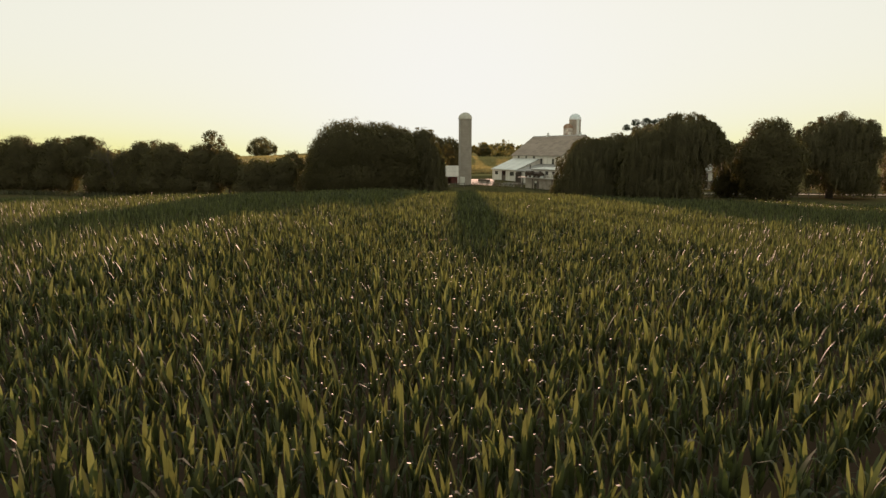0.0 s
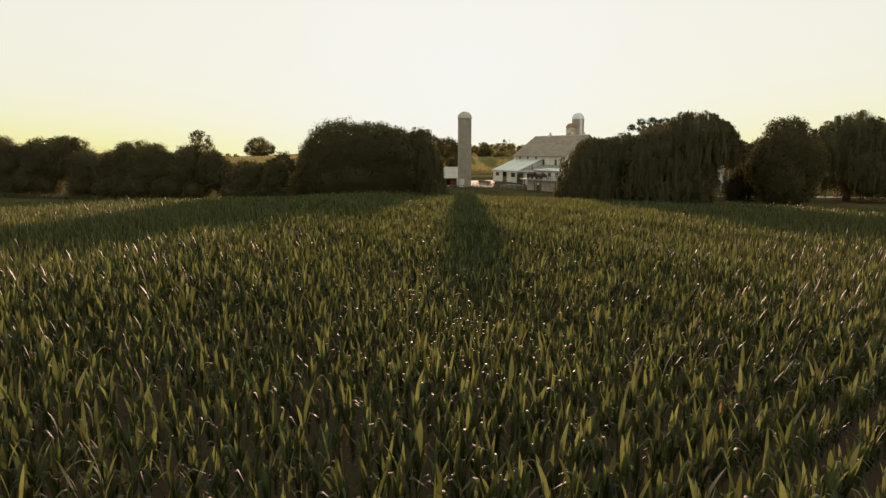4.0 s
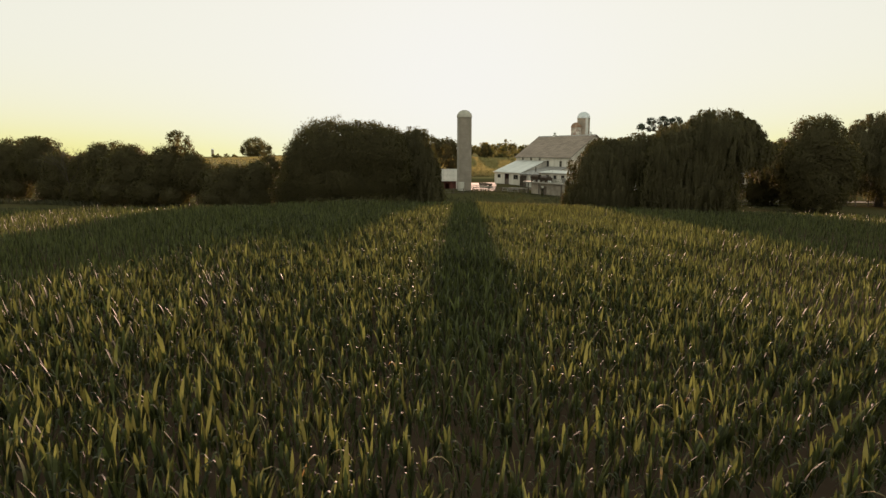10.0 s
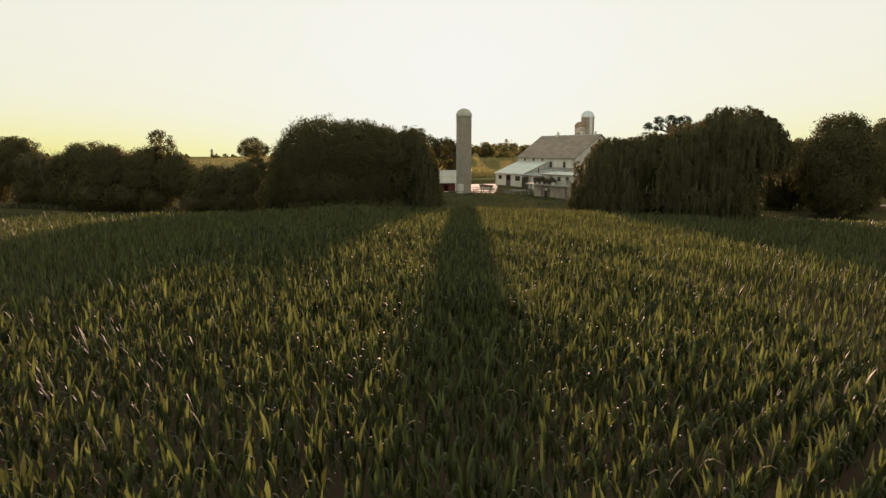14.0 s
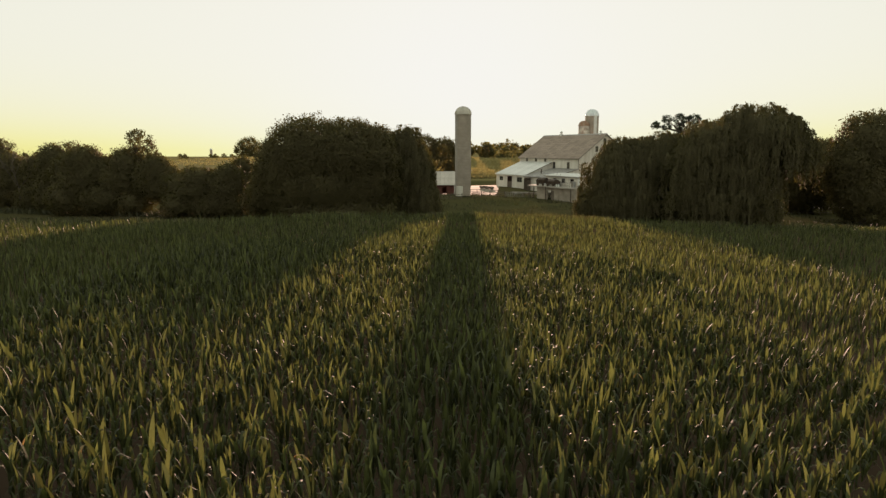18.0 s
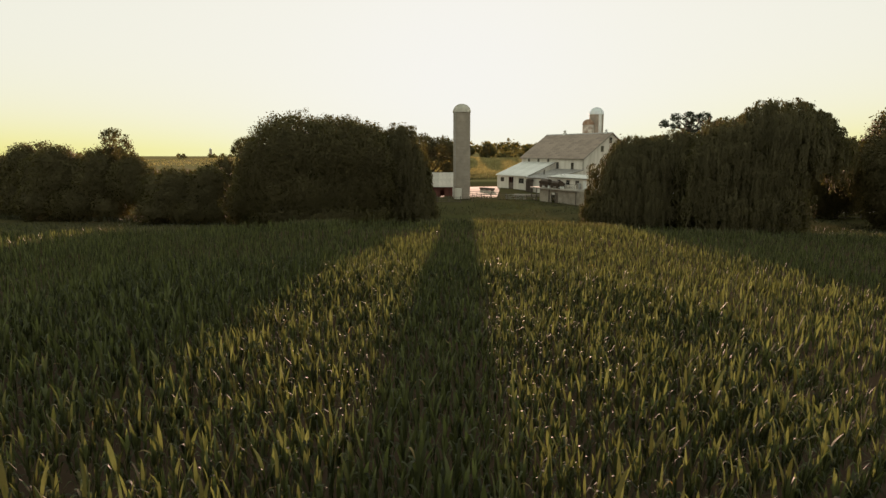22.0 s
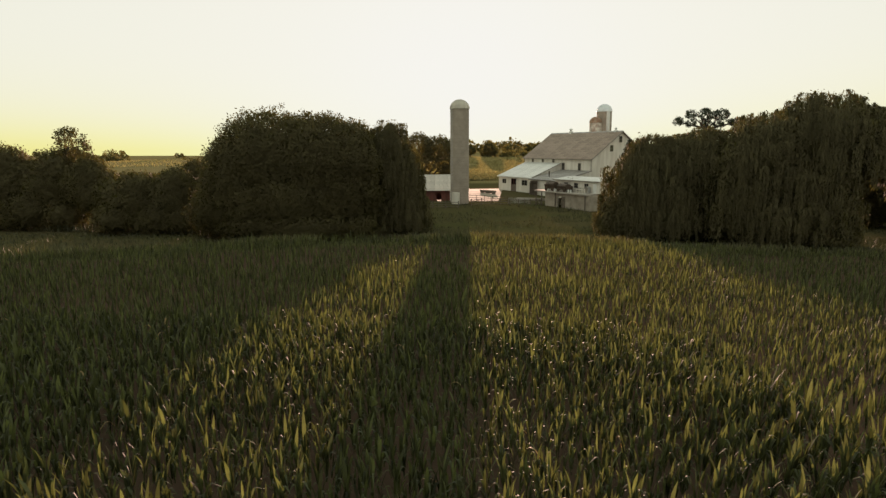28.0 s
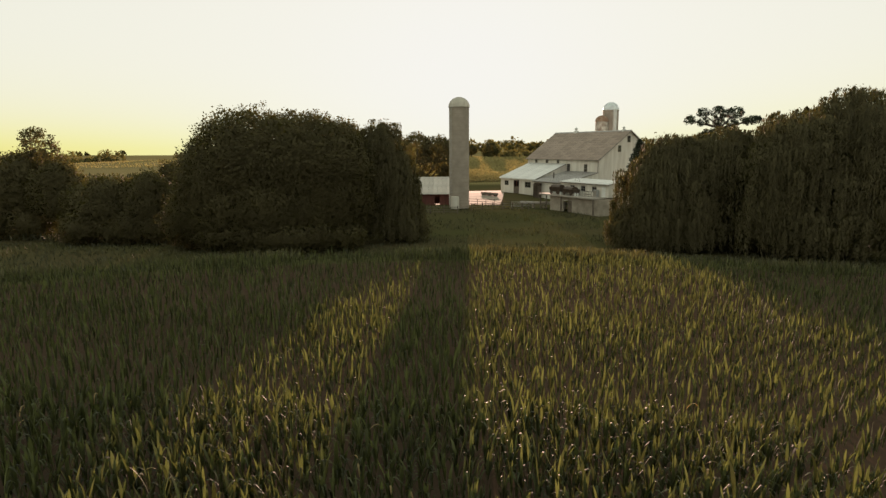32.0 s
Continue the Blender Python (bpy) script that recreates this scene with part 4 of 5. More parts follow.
ys = np.stack(np.meshgrid(np.linspace(-1, 1, 24), np.linspace(-1, 1, 24)), -1).reshape(-1, 2)
yv = np.stack([10.5 + ys[:, 0] * 8 + ys[:, 1] * 2.5, 222 + ys[:, 1] * 21, np.zeros(len(ys))], -1)
yv[:, 2] = height(yv[:, 0], yv[:, 1]) + 0.05
yi = np.arange(576).reshape(24, 24)
yard = new("pavement", mesh_from("pavement", yv, np.stack([yi[:-1, :-1], yi[:-1, 1:], yi[1:, 1:], yi[1:, :-1]], -1).reshape(-1, 4), WETYARD, True))
tagged(yard, "damp shining concrete barnyard beside the cattle shed", "pavement", kind="structure")
F_ = "weathered wooden rail fence round the barnyard"
rail_fence(8.6, 175, 19, 184, F_)
rail_fence(19, 184, 25, 191, F_)
rail_fence(-14, 173, 6, 172, F_)


def deck_pose(x, y, dz=0.0, rz=0.0):
    """A place on the raised deck, in the milk house's own directions."""
    return pose(SX, SY, S_DECK, 0, 0, FARM) @ pose(x, y, dz, 0, 0, rz)


def wheel(parent, x, y, r):
    w = new("wheel")
    w.parent = parent
    w.matrix_basis = pose(x, y, r, 90, 0, 0)
    part("tyre", lathe([(r * 0.78, -0.07), (r, -0.05), (r, 0.05), (r * 0.78, 0.07)], 18), IRON, w)
    bm = tube([(-r * 0.8, 0, 0), (r * 0.8, 0, 0)], [0.03, 0.03], 5)
    for k in range(1, 4):
        a = k * math.pi / 4
        tube([(-r * 0.8 * math.cos(a), -r * 0.8 * math.sin(a), 0), (r * 0.8 * math.cos(a), r * 0.8 * math.sin(a), 0)], [0.03, 0.03], 5, bm)
    part("spokes", bm, OLDWOOD, w)


def farm_cart(m, length, tall, label):
    """An old iron-brown cart: sloping box on four wheels, with a drawbar."""
    c = empty("farm_cart", m, label, "cart", "old carts on the deck")
    bm = prism([(-0.75, 0.55), (0.75, 0.55), (1.0, tall), (-1.0, tall)], -length / 2, length / 2)
    part("box_body", bm, IRON, c)
    part("load", prism([(-0.85, tall), (0.85, tall), (0.55, tall + 0.35), (-0.1, tall + 0.5), (-0.6, tall + 0.3)], -length * 0.42, length * 0.38), IRON, c)
    for x in (-length * 0.32, length * 0.32):
        part("axle", tube([(x, -0.85, 0.42), (x, 0.85, 0.42)], [0.05, 0.05], 6), IRON, c)
        for y in (-0.88, 0.88):
            wheel(c, x, y, 0.42)
    part("drawbar", tube([(length / 2 - 0.1, 0, 0.5), (length / 2 + 0.9, 0, 0.3)], [0.05, 0.04], 5), IRON, c)
    return c


def milk_can(x, y):
    c = empty("milk_can", deck_pose(x, y), "white enamelled milk can on the deck", "can", "milk cans")
    part("can_body", lathe([(0.17, 0), (0.18, 0.05), (0.18, 0.42), (0.11, 0.54), (0.11, 0.6)], 14), WHITE, c, smooth=True)
    part("lid", lathe([(0.135, 0.6), (0.135, 0.65), (0.03, 0.68)], 14), GALV, c)
    part("handle", tube([(0.17, 0, 0.36), (0.26, 0, 0.42), (0.25, 0, 0.52), (0.12, 0, 0.55)], [0.012] * 4, 5), GALV, c)


farm_cart(deck_pose(-13.2, -1.3, 0, 6), 3.0, 1.5, "old brown iron cart piled with scrap on the deck")
farm_cart(deck_pose(-9.2, -1.2, 0, -4), 3.4, 1.25, "low brown iron cart standing on the deck")
for cx, cy in ((-15.4, -1.2), (-14.9, -0.8), (-7.0, -2.0), (-6.6, -1.7), (-11.2, -2.2)):
    milk_can(cx, cy)
rack = empty("steel_rack", deck_pose(-4.9, -0.9), "low steel drying rack on the deck", "rack")
for rx in (-0.9, 0.9):
    for ry in (-0.35, 0.35):
        part("leg", tube([(rx, ry, 0), (rx, ry, 1.05)], [0.025, 0.025], 6), IRON, rack)
for rz in (0.45, 1.02):
    for ry in (-0.35, 0.0, 0.35):
        part("bar", tube([(-0.95, ry, rz), (0.95, ry, rz)], [0.02, 0.02], 5), IRON, rack)
chest = empty("cooler_chest", deck_pose(-3.0, -0.3), "grey upright cooler beside the white door", "cooler")
part("cabinet", box(-0.4, -0.35, 0.05, 0.4, 0.35, 1.35, bevel=0.03), GALV, chest)
part("door", box(-0.36, -0.39, 0.15, 0.36, -0.353, 1.28, bevel=0.01), TRIM, chest)
pile = empty("wood_pile", pose(bx, by, 0, 0, 0, FARM) @ pose(-9.2, -11.75, 0), "dark stack of boards on trestles under the passage eave", "wood pile")
for k in range(14):
    part("board", box(-1.2 + 0.1 * (k % 3), -0.5 + 0.07 * k, -1.85 + 0.16 * (k % 4), 1.05 + 0.08 * (k % 4), -0.4 + 0.07 * k, -1.72 + 0.16 * (k % 4)), IRON, pile)
for px in (-1.0, 0, 0.9):
    part("trestle", box(px - 0.06, -0.5, GROUND_Z - 0.4, px + 0.06, 0.5, -1.86), OLDWOOD, pile)
hoop = empty("aerial_hoop", deck_pose(-10.2, 1.2, 2.55), "thin wire aerial hoop on the milk house roof", "aerial")
part("ring", tube([(0.7 * math.cos(a), 0, 0.25 + 0.55 * math.sin(a)) for a in np.linspace(-0.4, math.pi + 0.4, 14)], [0.03] * 14, 5), IRON, hoop)
part("stem", tube([(0, 0, -0.3), (0, 0, 0.3)], [0.03, 0.03], 5), IRON, hoop)
hut = empty("white_outbuilding", at(61.5, 204, 0, -18), "low white outbuilding with a pale tin roof behind the willows", "shed")
part("front_wall", box(-3.0, -2.0, -0.5, 3.0, -1.85, 2.2), WHITEWASH, hut)
part("back_wall", box(-3.0, 1.85, -0.5, 3.0, 2.0, 2.6), WHITEWASH, hut)
for k in (-3.0, 2.85):
    part("side_wall", prism([(-1.85, -0.5), (1.85, -0.5), (1.85, 2.55), (-1.85, 2.15)], k, k + 0.15), WHITEWASH, hut)
sheet_roof(hut, -3.3, 3.3, -2.4, 2.2, 2.3, 2.72, TIN)
part("door", box(-0.5, -2.05, 0.0, 0.5, -2.005, 1.9), OLDWOOD, hut)
bunk = empty("feed_bunk", at(15.0, 224, 0.06, -60), "long dark feed bunk in the yard", "trough")
part("trough", prism([(-0.6, 0.35), (-0.35, 0.1), (0.35, 0.1), (0.6, 0.35), (0.6, 0.75), (0.5, 0.75), (0.32, 0.3), (-0.32, 0.3), (-0.5, 0.75), (-0.6, 0.75)], -3.2, 3.2), OLDWOOD, bunk)
for px in (-2.8, 0, 2.8):
    part("leg", box(px - 0.08, -0.5, -0.1, px + 0.08, 0.5, 0.1), OLDWOOD, bunk)
gate = empty("pipe_gate", at(19.9, 192.6, 0, 3), "tubular steel farm gate in the yard fence", "gate")
for gz in (0.25, 0.5, 0.75, 1.0, 1.25):
    part("bar", tube([(-2.2, 0, gz), (2.2, 0, gz)], [0.03, 0.03], 6), GALV, gate)
for gx in (-2.2, -0.75, 0.75, 2.2):
    part("upright", tube([(gx, 0.03, 0.05), (gx, 0.03, 1.35)], [0.035, 0.035], 6), GALV, gate)


def pipe_fence(x0, y0, x1, y1, n):
    """A stockyard fence of welded steel pipe: posts and three rails."""
    fence = empty("pipe_fence", at(x0, y0), "tubular steel stockyard fence beside the wet yard", "fence", "farm fences")
    # dark iron colour puts the steel's backlit darkness into the material
    o = Vector((x0, y0, float(height(x0, y0))))
    tops = []
    for k in range(n + 1):
        x, y = x0 + (x1 - x0) * k / n, y0 + (y1 - y0) * k / n
        b = Vector((x, y, float(height(x, y)))) - o
        part("post", tube([b - Vector((0, 0, 0.3)), b + Vector((0, 0, 1.6))], [0.06, 0.06], 7), IRON, fence)
        tops.append(b)
    for a, b in zip(tops, tops[1:]):
        for z in (0.5, 1.0, 1.5):
            part("rail", tube([a + Vector((0, 0, z)), b + Vector((0, 0, z))], [0.04, 0.04], 6), IRON, fence)


pipe_fence(8.6, 191.6, 17.6, 192.5, 5)
bunk = empty("concrete_bunk", at(19.8, 194.4, 0, -20), "long pale concrete feed bunk before the cattle shed", "trough")
part("basin", prism([(-0.5, 0.9), (-0.35, 0.75), (0.35, 0.75), (0.5, 0.9), (0.5, 1.3), (0.4, 1.3), (0.28, 0.9), (-0.28, 0.9), (-0.4, 1.3), (-0.5, 1.3)], 0, 10.2), CONCRETE, bunk)
for k in range(5):
    part("pier", box(0.3 + 2.35 * k, -0.35, -0.6, 0.6 + 2.35 * k, 0.35, 0.752), STONE, bunk)


def lane_strip(points, wide):
    vs, fs = [], []
    for i, (x, y) in enumerate(points):
        a, b = points[max(i - 1, 0)], points[min(i + 1, len(points) - 1)]
        d = math.hypot(b[0] - a[0], b[1] - a[1])
        nx, ny = -(b[1] - a[1]) / d, (b[0] - a[0]) / d
        for k in (-1, -0.5, 0, 0.5, 1):
            px, py = x + nx * wide * k / 2, y + ny * wide * k / 2
            vs.append((px, py, float(height(px, py)) + 0.06))
    for i in range(len(points) - 1):
        for k in range(4):
            a = i * 5 + k
            fs.append((a, a + 1, a + 6, a + 5))
    ob = new("road", mesh_from("road", np.array(vs), np.array(fs), LANE, True))
    return tagged(ob, "pale dirt farm lane through the shade of the willows", "road", kind="structure")


lane_strip([(48 + 4 * k, 165 - 5 * math.sin(k / 7) - 0.1 * k) for k in range(34)], 4.5)
rail_fence(60, 150, 120, 146, "dark wooden rail fence along the lane")


# ---------------------------------------------------------------- far woods and fields
def tree_line(name, x0, y0, x1, y1, tall, label, n_trees, leaf=1.0, loose=0):
    """A far wood edge: many small crowns in one mesh."""
    vs, fs, k = [], [], 0
    for i in range(n_trees):
        f = (i + rng.random() * 0.8) / n_trees if not loose else (math.floor(rng.random() * loose) + 0.2 + 0.18 * rng.normal()) / loose
        cx, cy = x0 + (x1 - x0) * f, y0 + (y1 - y0) * f + rng.normal() * 6
        h = tall * (0.6 + 0.6 * rng.random())
        z = float(height(cx, cy))
        r = h * 0.45
        p = crown_points([(cx, cy, z + h * 0.6, r, r, h * 0.42), (cx + r * 0.6, cy, z + h * 0.3, r * 1.1, r, h * 0.32)], 30, 9, h * 0.1, -0.8)
        a = unit(len(p))
        w = np.cross(a, unit(len(p)))
        s = 1.35 * leaf * (0.6 + 0.8 * rng.random(len(p)))[:, None]
        v, q = leaf_quads(p, a * s, w * s * 0.6)
        vs.append(v)
        fs.append(q + k)
        k += len(v)
    ob = new(name, mesh_from(name, np.concatenate(vs), np.concatenate(fs), FARLEAF))
    return tagged(ob, label, "trees", kind="stuff")


tree_line("far_woods", 24, 424, 200, 434, 4.2, "low hedge of bushes across the golden far field", 60, 0.42)
tree_line("far_woods", -40, 640, 420, 700, 11, "far line of woods under the evening sky", 60, 1.0)
tree_line("far_woods", -700, 1000, -250, 1100, 6.5, "far scattered trees on the skyline", 24, 0.8, 6)
tree_line("far_woods", -273, 478, -226, 486, 9.5, "far clump of trees on the fields", 18, 0.6)
tree_line("far_woods", -420, 470, -320, 500, 9, "far clump of trees on the fields", 16, 0.7)
tree_line("far_woods", 300, 1500, 1500, 1600, 16, "far line of woods under the evening sky", 40, 1.8)
tree_line("far_woods", -200, 1500, 300, 1500, 15, "far line of woods under the evening sky", 24, 1.8)
tree_line("far_woods", -1900, 1700, -700, 1600, 11, "far scattered trees on the skyline", 40, 1.6, 9)


# ---------------------------------------------------------------- far crops and landmarks
def far_crop(x0, x1, y0, y1, n, tall, label, mat):
    """A far backlit crop: many small leaves standing in rows, joined."""
    y = y0 + (y1 - y0) * rng.random(n) ** 1.3
    x = x0 + (x1 - x0) * rng.random(n)
    y = np.round(y / 1.6) * 1.6 + rng.normal(size=n) * 0.15 + 0.12 * (x - x0)
    k = 0.6 + 0.8 * rng.random(n)
    turn = rng.random(n) * math.tau
    c = np.stack([x, y, height(x, y) + tall * 0.5 * k], -1)
    up = np.stack([rng.normal(size=n) * 0.2, rng.normal(size=n) * 0.2, np.ones(n)], -1) * (tall * 0.55 * k)[:, None]
    side = np.stack([np.cos(turn), np.sin(turn), np.zeros(n)], -1) * (0.3 * tall * k)[:, None]
    v, f = leaf_quads(c, up, side)
    return tagged(new("far_crop", mesh_from("far_crop", v, f, mat)), label, "crop", kind="stuff")


far_crop(-60, 110, 262, 420, 80000, 0.8, "golden backlit crop on the slope behind the silo", GOLD)
far_crop(-330, -60, 330, 520, 16000, 0.6, "backlit crop rows on the far slope", GOLD)
far_crop(-420, -40, 215, 262, 8000, 1.2, "green pasture growth beyond the hedgerow", GRASS)


def landmark_silo(x, y, top, r, label):
    g = float(height(x, y)) - 0.3
    s = empty("far_silo", pose(x, y, g), label, "silo")
    part("barrel", lathe([(r, 0), (r, top - g - r)], 20), STAVE, s)
    part("dome", lathe([(r * 1.05, top - g - r)] + [(max(0.02, r * 1.05 * math.cos(a)), top - g - r + r * math.sin(a)) for a in np.linspace(0.1, 1.55, 6)], 20), DOME, s, smooth=True)


landmark_silo(-556, 1500, 13, 3.0, "lone far silo on the skyline")
landmark_silo(-19.5, 330, 12.4, 1.7, "grey domed silo beyond the yard trees")
landmark_silo(-23.5, 332, 11.6, 1.6, "shorter grey domed silo beyond the yard trees")
g = float(height(123, 960)) - 0.3
far_barn = empty("far_barn", pose(123, 960, g, 0, 0, 12), "long low pale barn far across the fields", "barn")
part("wall", box(-9, -4, 0, 9, 4, 3.2), WHITEWASH, far_barn)
part("roof", prism([(-4.6, 3.0), (0, 5.4), (4.6, 3.0), (4.6, 3.2), (0, 5.6), (-4.6, 3.2)], -9.5, 9.5), TIN, far_barn)
for px, py in ((-386, 800), (-262, 520)):
    g = float(height(px, py))
    pole = empty("utility_pole", pose(px, py, g - 0.3), "wooden utility pole with a crossarm in the far fields", "pole", "utility poles")
    part("shaft", tube([(0, 0, 0), (0, 0, 9.5)], [0.2, 0.14], 7), OLDWOOD, pole)
    part("crossarm", box(-1.1, -0.07, 8.6, 1.1, 0.07, 8.8), OLDWOOD, pole)
    for k in (-0.9, -0.3, 0.3, 0.9):
        part("insulator", lathe([(0.05, 8.8), (0.07, 8.9), (0.04, 9.0)], 6), GALV, pole).matrix_basis = pose(k, 0, 0)


# ---------------------------------------------------------------- the corn
def blade(h0, out, width, path, az, twist=0.0):
    """One leaf as a strip: path holds (length, lean from upright) stretch by stretch."""
    pts = [Vector((out, 0, h0))]
    total = sum(p[0] for p in path)
    far = [0.0]
    for step, ang in path:
        pts.append(pts[-1] + Vector((math.sin(ang), 0, math.cos(ang))) * step)
        far.append(far[-1] + step / total)
    n = len(path)
    verts, tris = [], []
    for p, f in zip(pts[:-1], far):
        w = width * (0.5 + 1.25 * f if f < 0.4 else 1.0 - ((f - 0.4) / 0.6) ** 2.2) * 0.5
        tw = twist * f
        verts += [(p.x + w * math.sin(tw), -w * math.cos(tw), p.z), (p.x - w * math.sin(tw), w * math.cos(tw), p.z)]
    verts.append(tuple(pts[-1]))
    for i in range(n - 1):
        a = 2 * i
        tris += [(a, a + 2, a + 1), (a + 1, a + 2, a + 3)]
    tris.append((2 * n - 2, 2 * n, 2 * n - 1))
    v = np.array(verts)
    c, s = math.cos(az), math.sin(az)
    v[:, :2] = v[:, :2] @ np.array([[c, s], [-s, c]])
    return v, np.array(tris)


def corn_plant(rnd, near=True):
    """The leaves of one plant of about 1.6 m: broad upright blades in two ranks, others folded sharply over. A list of (verts, tris)."""
    out = []
    az = rnd.random() * math.tau
    for k in range(4 if near else 2):
        ln, r, d = 0.44 + 0.34 * rnd.random(), 0.02 + 0.24 * rnd.random() ** 1.4, rnd.uniform(-0.15, 0.55)
        path = [(0.36 * ln, r), (0.26 * ln, r + 0.35 * d), (0.2 * ln, r + 0.7 * d), (0.18 * ln, r + d)] if near else [(0.4 * ln, r), (0.35 * ln, r + 0.5 * d), (0.25 * ln, r + d)]
        out.append(blade(0.52 + 0.13 * k + 0.12 * rnd.random(), 0.014, 0.058 + 0.032 * rnd.random(), path, az + math.pi * k + rnd.uniform(-0.7, 0.7), rnd.uniform(-1.0, 1.0)))
    for k in range(4 if near else 1):
        ln, r, d = 0.52 + 0.34 * rnd.random(), 0.06 + 0.24 * rnd.random(), 0.5 * rnd.random()
        path = [(0.3 * ln, r), (0.3 * ln, r + 0.15), (0.08 * ln, 1.2 + d), (0.32 * ln, 2.1 + d)] if near else [(0.56 * ln, r), (0.09 * ln, 1.2 + d), (0.35 * ln, 2.1 + d)]
        out.append(blade(0.34 + 0.15 * k + 0.12 * rnd.random(), 0.016, 0.046 + 0.026 * rnd.random(), path, az + math.pi * k + rnd.uniform(-0.9, 0.9), rnd.uniform(-0.5, 0.5)))
    return out


def joined(pieces):
    vs, ts, k = [], [], 0
    for v, t in pieces:
        vs.append(v)
        ts.append(t + k)
        k += len(v)
    return np.concatenate(vs), np.concatenate(ts)


def stalk_mesh():
    v, k = [], 3
    for z, r in ((0, 0.016), (0.6, 0.013), (1.15, 0.008)):
        v += [(r * math.cos(a * math.tau / k), r * math.sin(a * math.tau / k), z) for a in range(k)]
    t = []
    for s in (0, 3):
        for a in range(3):
            b = (a + 1) % 3
            t += [(s + a, s + b, s + 3 + b), (s + a, s + 3 + b, s + 3 + a)]
    return np.array(v), np.array(t)


rnd = random.Random(5)
NEAR = [corn_plant(rnd) for _ in range(14)]
FAR = [corn_plant(rnd, False) for _ in range(10)]
ROW_TURN, ROW_GAP, STEP = radians(42), 0.77, 0.185


def plant_places():
    """Rows of plants over the field, a little uneven, with thin spots."""
    c, s = math.cos(ROW_TURN), math.sin(ROW_TURN)
    u = np.arange(-160, 160, STEP)
    v = np.arange(-120, 140, ROW_GAP)
    U, V = np.meshgrid(u, v)
    U = U + rng.normal(size=U.shape) * 0.05 + rng.random(V.shape[0])[:, None] * STEP
    V = V + rng.normal(size=V.shape) * 0.028 + 0.5 * np.sin(U / 23)
    X, Y = (U * c - V * s).ravel(), (U * s + V * c).ravel()
    keep = (Y > 1.5) & (Y < field_end(X) + rng.normal(size=X.shape) * 0.25) & (np.abs(X) < 0.76 * Y + 5) & (rng.random(X.shape) > 0.05 + 0.5 * np.clip(np.sin(X / 3.7 + 0.4 * Y / 2.9) * np.sin(Y / 4.3 + 1) - 0.72, 0, 1))
    return X[keep], Y[keep]


CX, CY = plant_places()
CZ = height(CX, CY)
SIZE = 0.98 + 0.1 * np.sin(CX / 5.3 + 1) * np.sin(CY / 6.1) + 0.05 * np.sin(CX / 1.9 + CY / 2.7) + np.clip(rng.normal(size=CX.shape), -2, 2) * 0.12
# single plants where the flight starts lowest
SINGLE = (np.abs(CX - 0.6) < 4.2) & (CY > 7.4) & (CY < 11.9)
close = (np.abs(CX) < 15) & (CY < 80) & ~SINGLE
rest = ~close & ~SINGLE & ((np.abs(CX) < 32) & (CY < 95) | (rng.random(CX.shape) < 0.56))


def spread_plants(name, which, kinds, label):
    """Copies of the plant shapes joined into one mesh."""
    ids = np.nonzero(which)[0]
    pick = rng.integers(0, len(kinds), len(ids))
    vs, ts, base = [], [], 0
    for k, kind in enumerate(kinds):
        v, t = joined(kind)
        i = ids[pick == k]
        a = rng.random(len(i)) * math.tau
        c, s = np.cos(a), np.sin(a)
        sc = SIZE[i]
        lx, ly = rng.normal(size=len(i)) * 0.05, rng.normal(size=len(i)) * 0.05
        p = np.empty((len(i), len(v), 3))
        z = v[None, :, 2] * sc[:, None]
        p[:, :, 0] = (v[None, :, 0] * c[:, None] - v[None, :, 1] * s[:, None]) * sc[:, None] + CX[i][:, None] + z * lx[:, None]
        p[:, :, 1] = (v[None, :, 0] * s[:, None] + v[None, :, 1] * c[:, None]) * sc[:, None] + CY[i][:, None] + z * ly[:, None]
        p[:, :, 2] = z + CZ[i][:, None]
        vs.append(p.reshape(-1, 3))
        ts.append((t[None] + (np.arange(len(i)) * len(v))[:, None, None] + base).reshape(-1, 3))
        base += len(i) * len(v)
    ob = new(name, mesh_from(name, np.concatenate(vs), np.concatenate(ts), CORN))
    return tagged(ob, label, "corn", kind="stuff")


spread_plants("corn_field", close, NEAR, "dense rows of waist-high green corn, leaf tips catching the sun")
# the field goes on beside and behind the place where the flight begins
ox, oy = rng.uniform(-75, 75, 60000), rng.uniform(-25, 95, 60000)
oy = np.round((oy * math.cos(ROW_TURN) - ox * math.sin(ROW_TURN)) / ROW_GAP) * ROW_GAP
ox, oy = ox * math.cos(ROW_TURN) - oy * math.sin(ROW_TURN), ox * math.sin(ROW_TURN) + oy * math.cos(ROW_TURN)
beside = (oy < 95) & (oy > -25) & (np.abs(ox) < 75) & ((np.abs(ox) > 0.76 * oy + 5) | (oy < 1.5))
CX, CY = np.concatenate([CX, ox[beside]]), np.concatenate([CY, oy[beside]])
CZ = height(CX, CY)
SIZE = np.concatenate([SIZE, 1.05 + 0.07 * rng.normal(size=int(beside.sum()))])
rest = np.concatenate([rest, np.ones(int(beside.sum()), bool)])
close = np.concatenate([close, np.zeros(int(beside.sum()), bool)])
SINGLE = np.concatenate([SINGLE, np.zeros(int(beside.sum()), bool)])
spread_plants("corn_field", rest, FAR, "dense rows of green corn reaching to the willows")

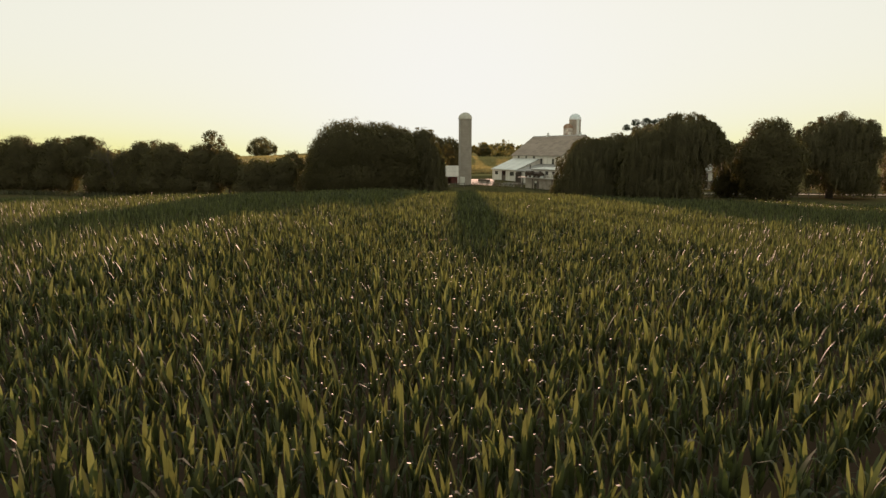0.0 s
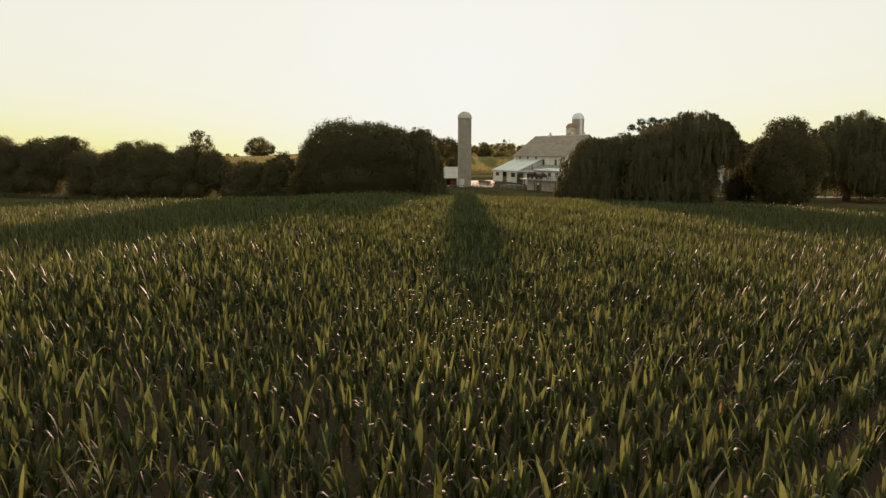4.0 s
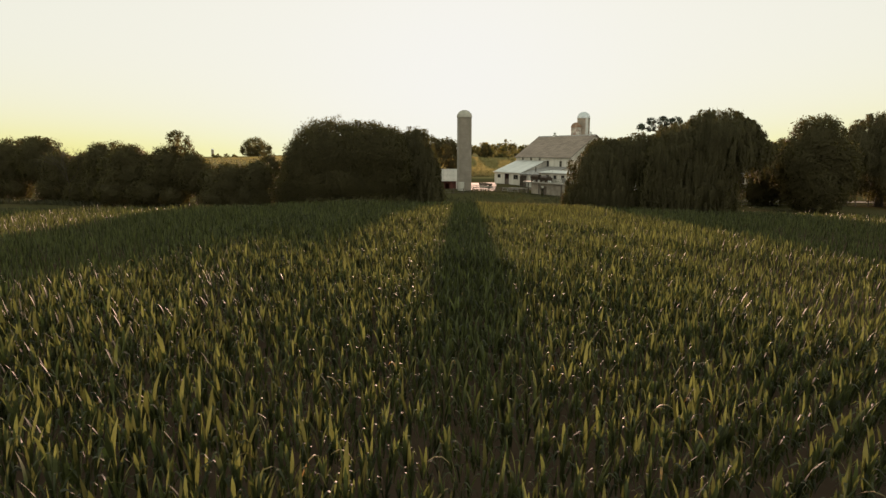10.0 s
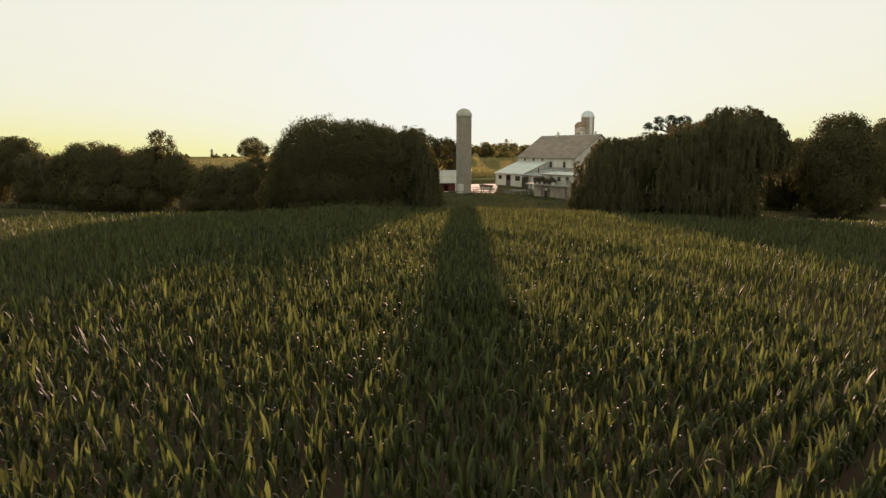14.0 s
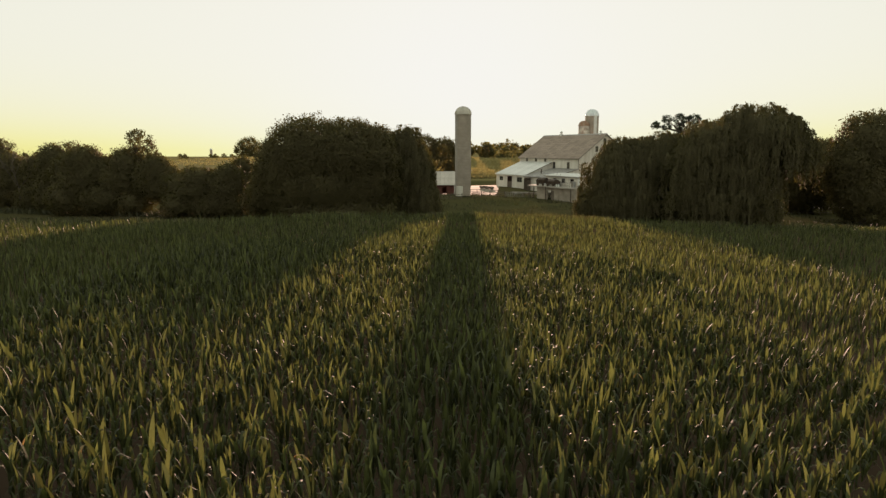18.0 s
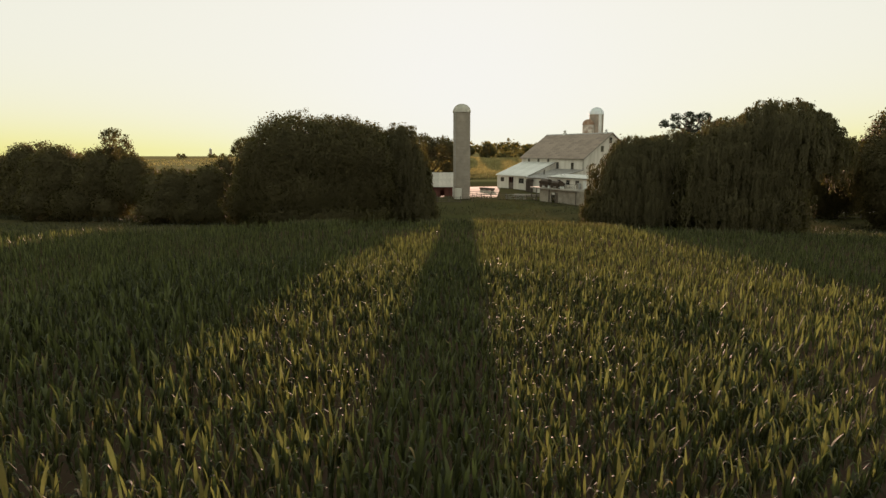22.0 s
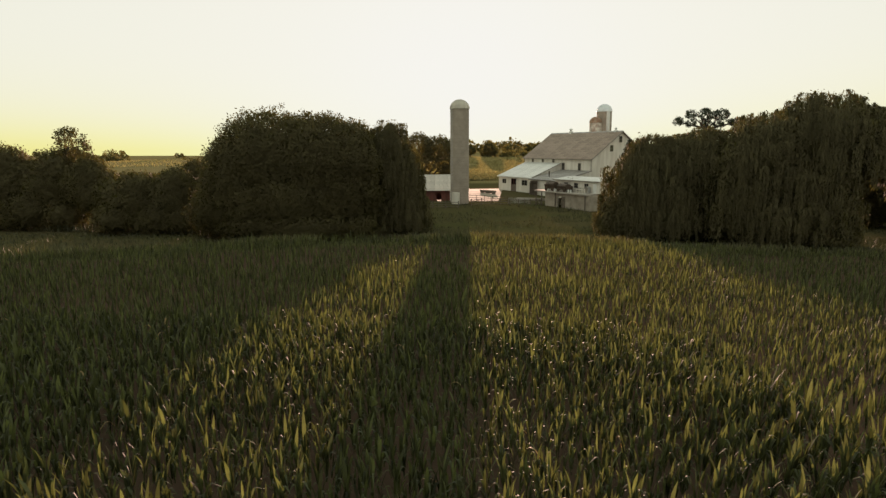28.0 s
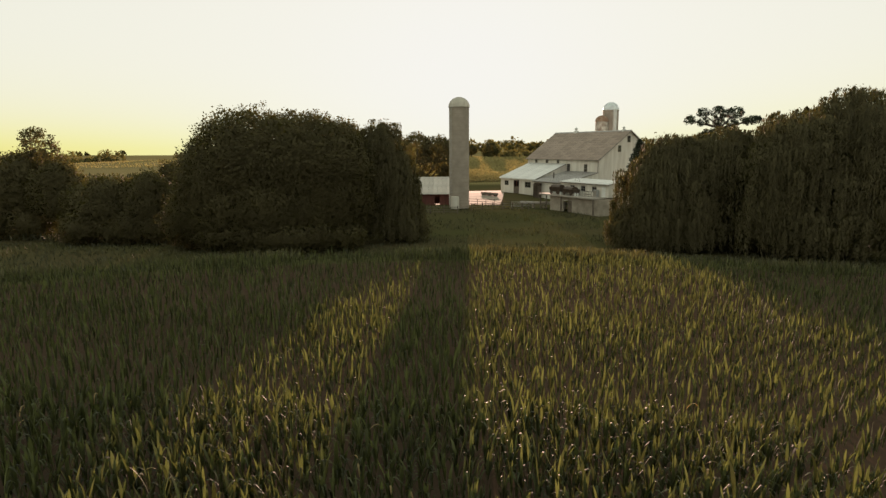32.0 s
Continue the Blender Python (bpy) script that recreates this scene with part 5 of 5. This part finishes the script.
sv, st = stalk_mesh()
stalk_me = mesh_from("stalk", sv, st, STALK)
leaf_me = [[mesh_from("leaf", v, t, CORN) for v, t in kind] for kind in NEAR]
count = 0
for i in np.nonzero(SINGLE)[0]:
    if count == 300:
        break
    k = int(rng.integers(0, len(NEAR)))
    m = pose(CX[i], CY[i], CZ[i], rng.normal() * 3, rng.normal() * 3, rng.random() * 360) @ Matrix.Diagonal((SIZE[i], SIZE[i], SIZE[i], 1))
    plant = new("corn_plant", stalk_me)
    plant.matrix_basis = m
    tagged(plant, "young green corn plant with upright and arching leaves", "corn plant", "corn plants in the field")
    for me in leaf_me[k]:
        share("leaf", me, plant, Matrix())
    count += 1


# ---------------------------------------------------------------- meadow growth, weeds at the field's edge, dead leaves in the corn
def tufts(name, x, y, tall, wide, mat, label, category):
    n = len(x)
    k = 0.5 + rng.random(n)
    turn = rng.random(n) * math.tau
    up = np.stack([rng.normal(size=n) * 0.3, rng.normal(size=n) * 0.3, np.ones(n)], -1) * (tall * 0.5 * k)[:, None]
    side = np.stack([np.cos(turn), np.sin(turn), np.zeros(n)], -1) * (wide * k)[:, None]
    c = np.stack([x, y, height(x, y)], -1) + up * 0.9
    v, f = leaf_quads(c, up, side)
    return tagged(new(name, mesh_from(name, v, f, mat)), label, category, kind="stuff")


n = 36000
mx, my = rng.uniform(-20, 70, n), 119 + 75 * rng.random(n) ** 1.2
keep = ~((mx > 1.5) & (my > 186)) & (np.sin(mx / 3.1) * np.sin(my / 2.3) + rng.random(n) > 0.2)
tufts("meadow_grass", mx[keep], my[keep], 0.38, 0.05, GRASS, "rough meadow grass in the shaded hollow", "grass")
n = 9000
wx = rng.uniform(-60, 60, n)
wy = field_end(wx) + 1.2 + np.abs(rng.normal(size=n)) * 1.6
keep = np.sin(wx / 2.7) + 0.6 * np.sin(wx / 0.9 + 1) + rng.random(n) > 0.7
hx2 = rng.uniform(-130, -20, 22000)
tufts("meadow_grass", hx2, 106.5 + 42 * rng.random(22000), 0.4, 0.055, GRASS, "rough meadow grass below the hedgerow", "grass")
tufts("tall_weeds", wx[keep], wy[keep], 0.95, 0.06, WEED, "pale seeding weeds along the field's edge", "weeds")
n = 5000
hx = rng.uniform(-120, -25, n)
hy = 146 + 5 * rng.random(n) - 0.2 * (hx + 35)
tufts("hedge_weeds", hx, hy, 1.0, 0.07, GRASS, "tall dry weeds under the hedgerow trees", "weeds")

# tussocks of dry weeds between the corn and the meadow
bx_, by_ = [], []
for k in range(60):
    tx = rng.uniform(5, 26)
    ty = float(field_end(tx)) + 2.2 + 3.2 * rng.random()
    m = 45
    bx_.append(tx + rng.normal(size=m) * 0.55)
    by_.append(ty + rng.normal(size=m) * 0.4)
tufts("dry_tussocks", np.concatenate(bx_), np.concatenate(by_), 1.0, 0.07, WEED, "golden dry weed tussocks between the corn and the meadow", "weeds")

dead = np.nonzero(close & (rng.random(CX.shape) < 0.03))[0]
vs, ts, base = [], [], 0
for i in dead:
    ln, r = 0.45 + 0.3 * rng.random(), 0.4 + 0.5 * rng.random()
    v, t = blade(0.6 + 0.6 * rng.random(), 0.02, 0.05, [(ln / 5, r), (ln / 5, r + 0.2), (ln / 5, r + 0.8), (ln / 5, r + 1.5), (ln / 5, r + 1.8)], rng.random() * math.tau, rng.uniform(-1, 1))
    vs.append(v + np.array([CX[i], CY[i], CZ[i]]))
    ts.append(t + base)
    base += len(v)
tagged(new("dead_corn_leaves", mesh_from("dead_corn_leaves", np.concatenate(vs), np.concatenate(ts), DRY)), "curled straw-coloured dead leaves among the corn", "corn", kind="stuff")
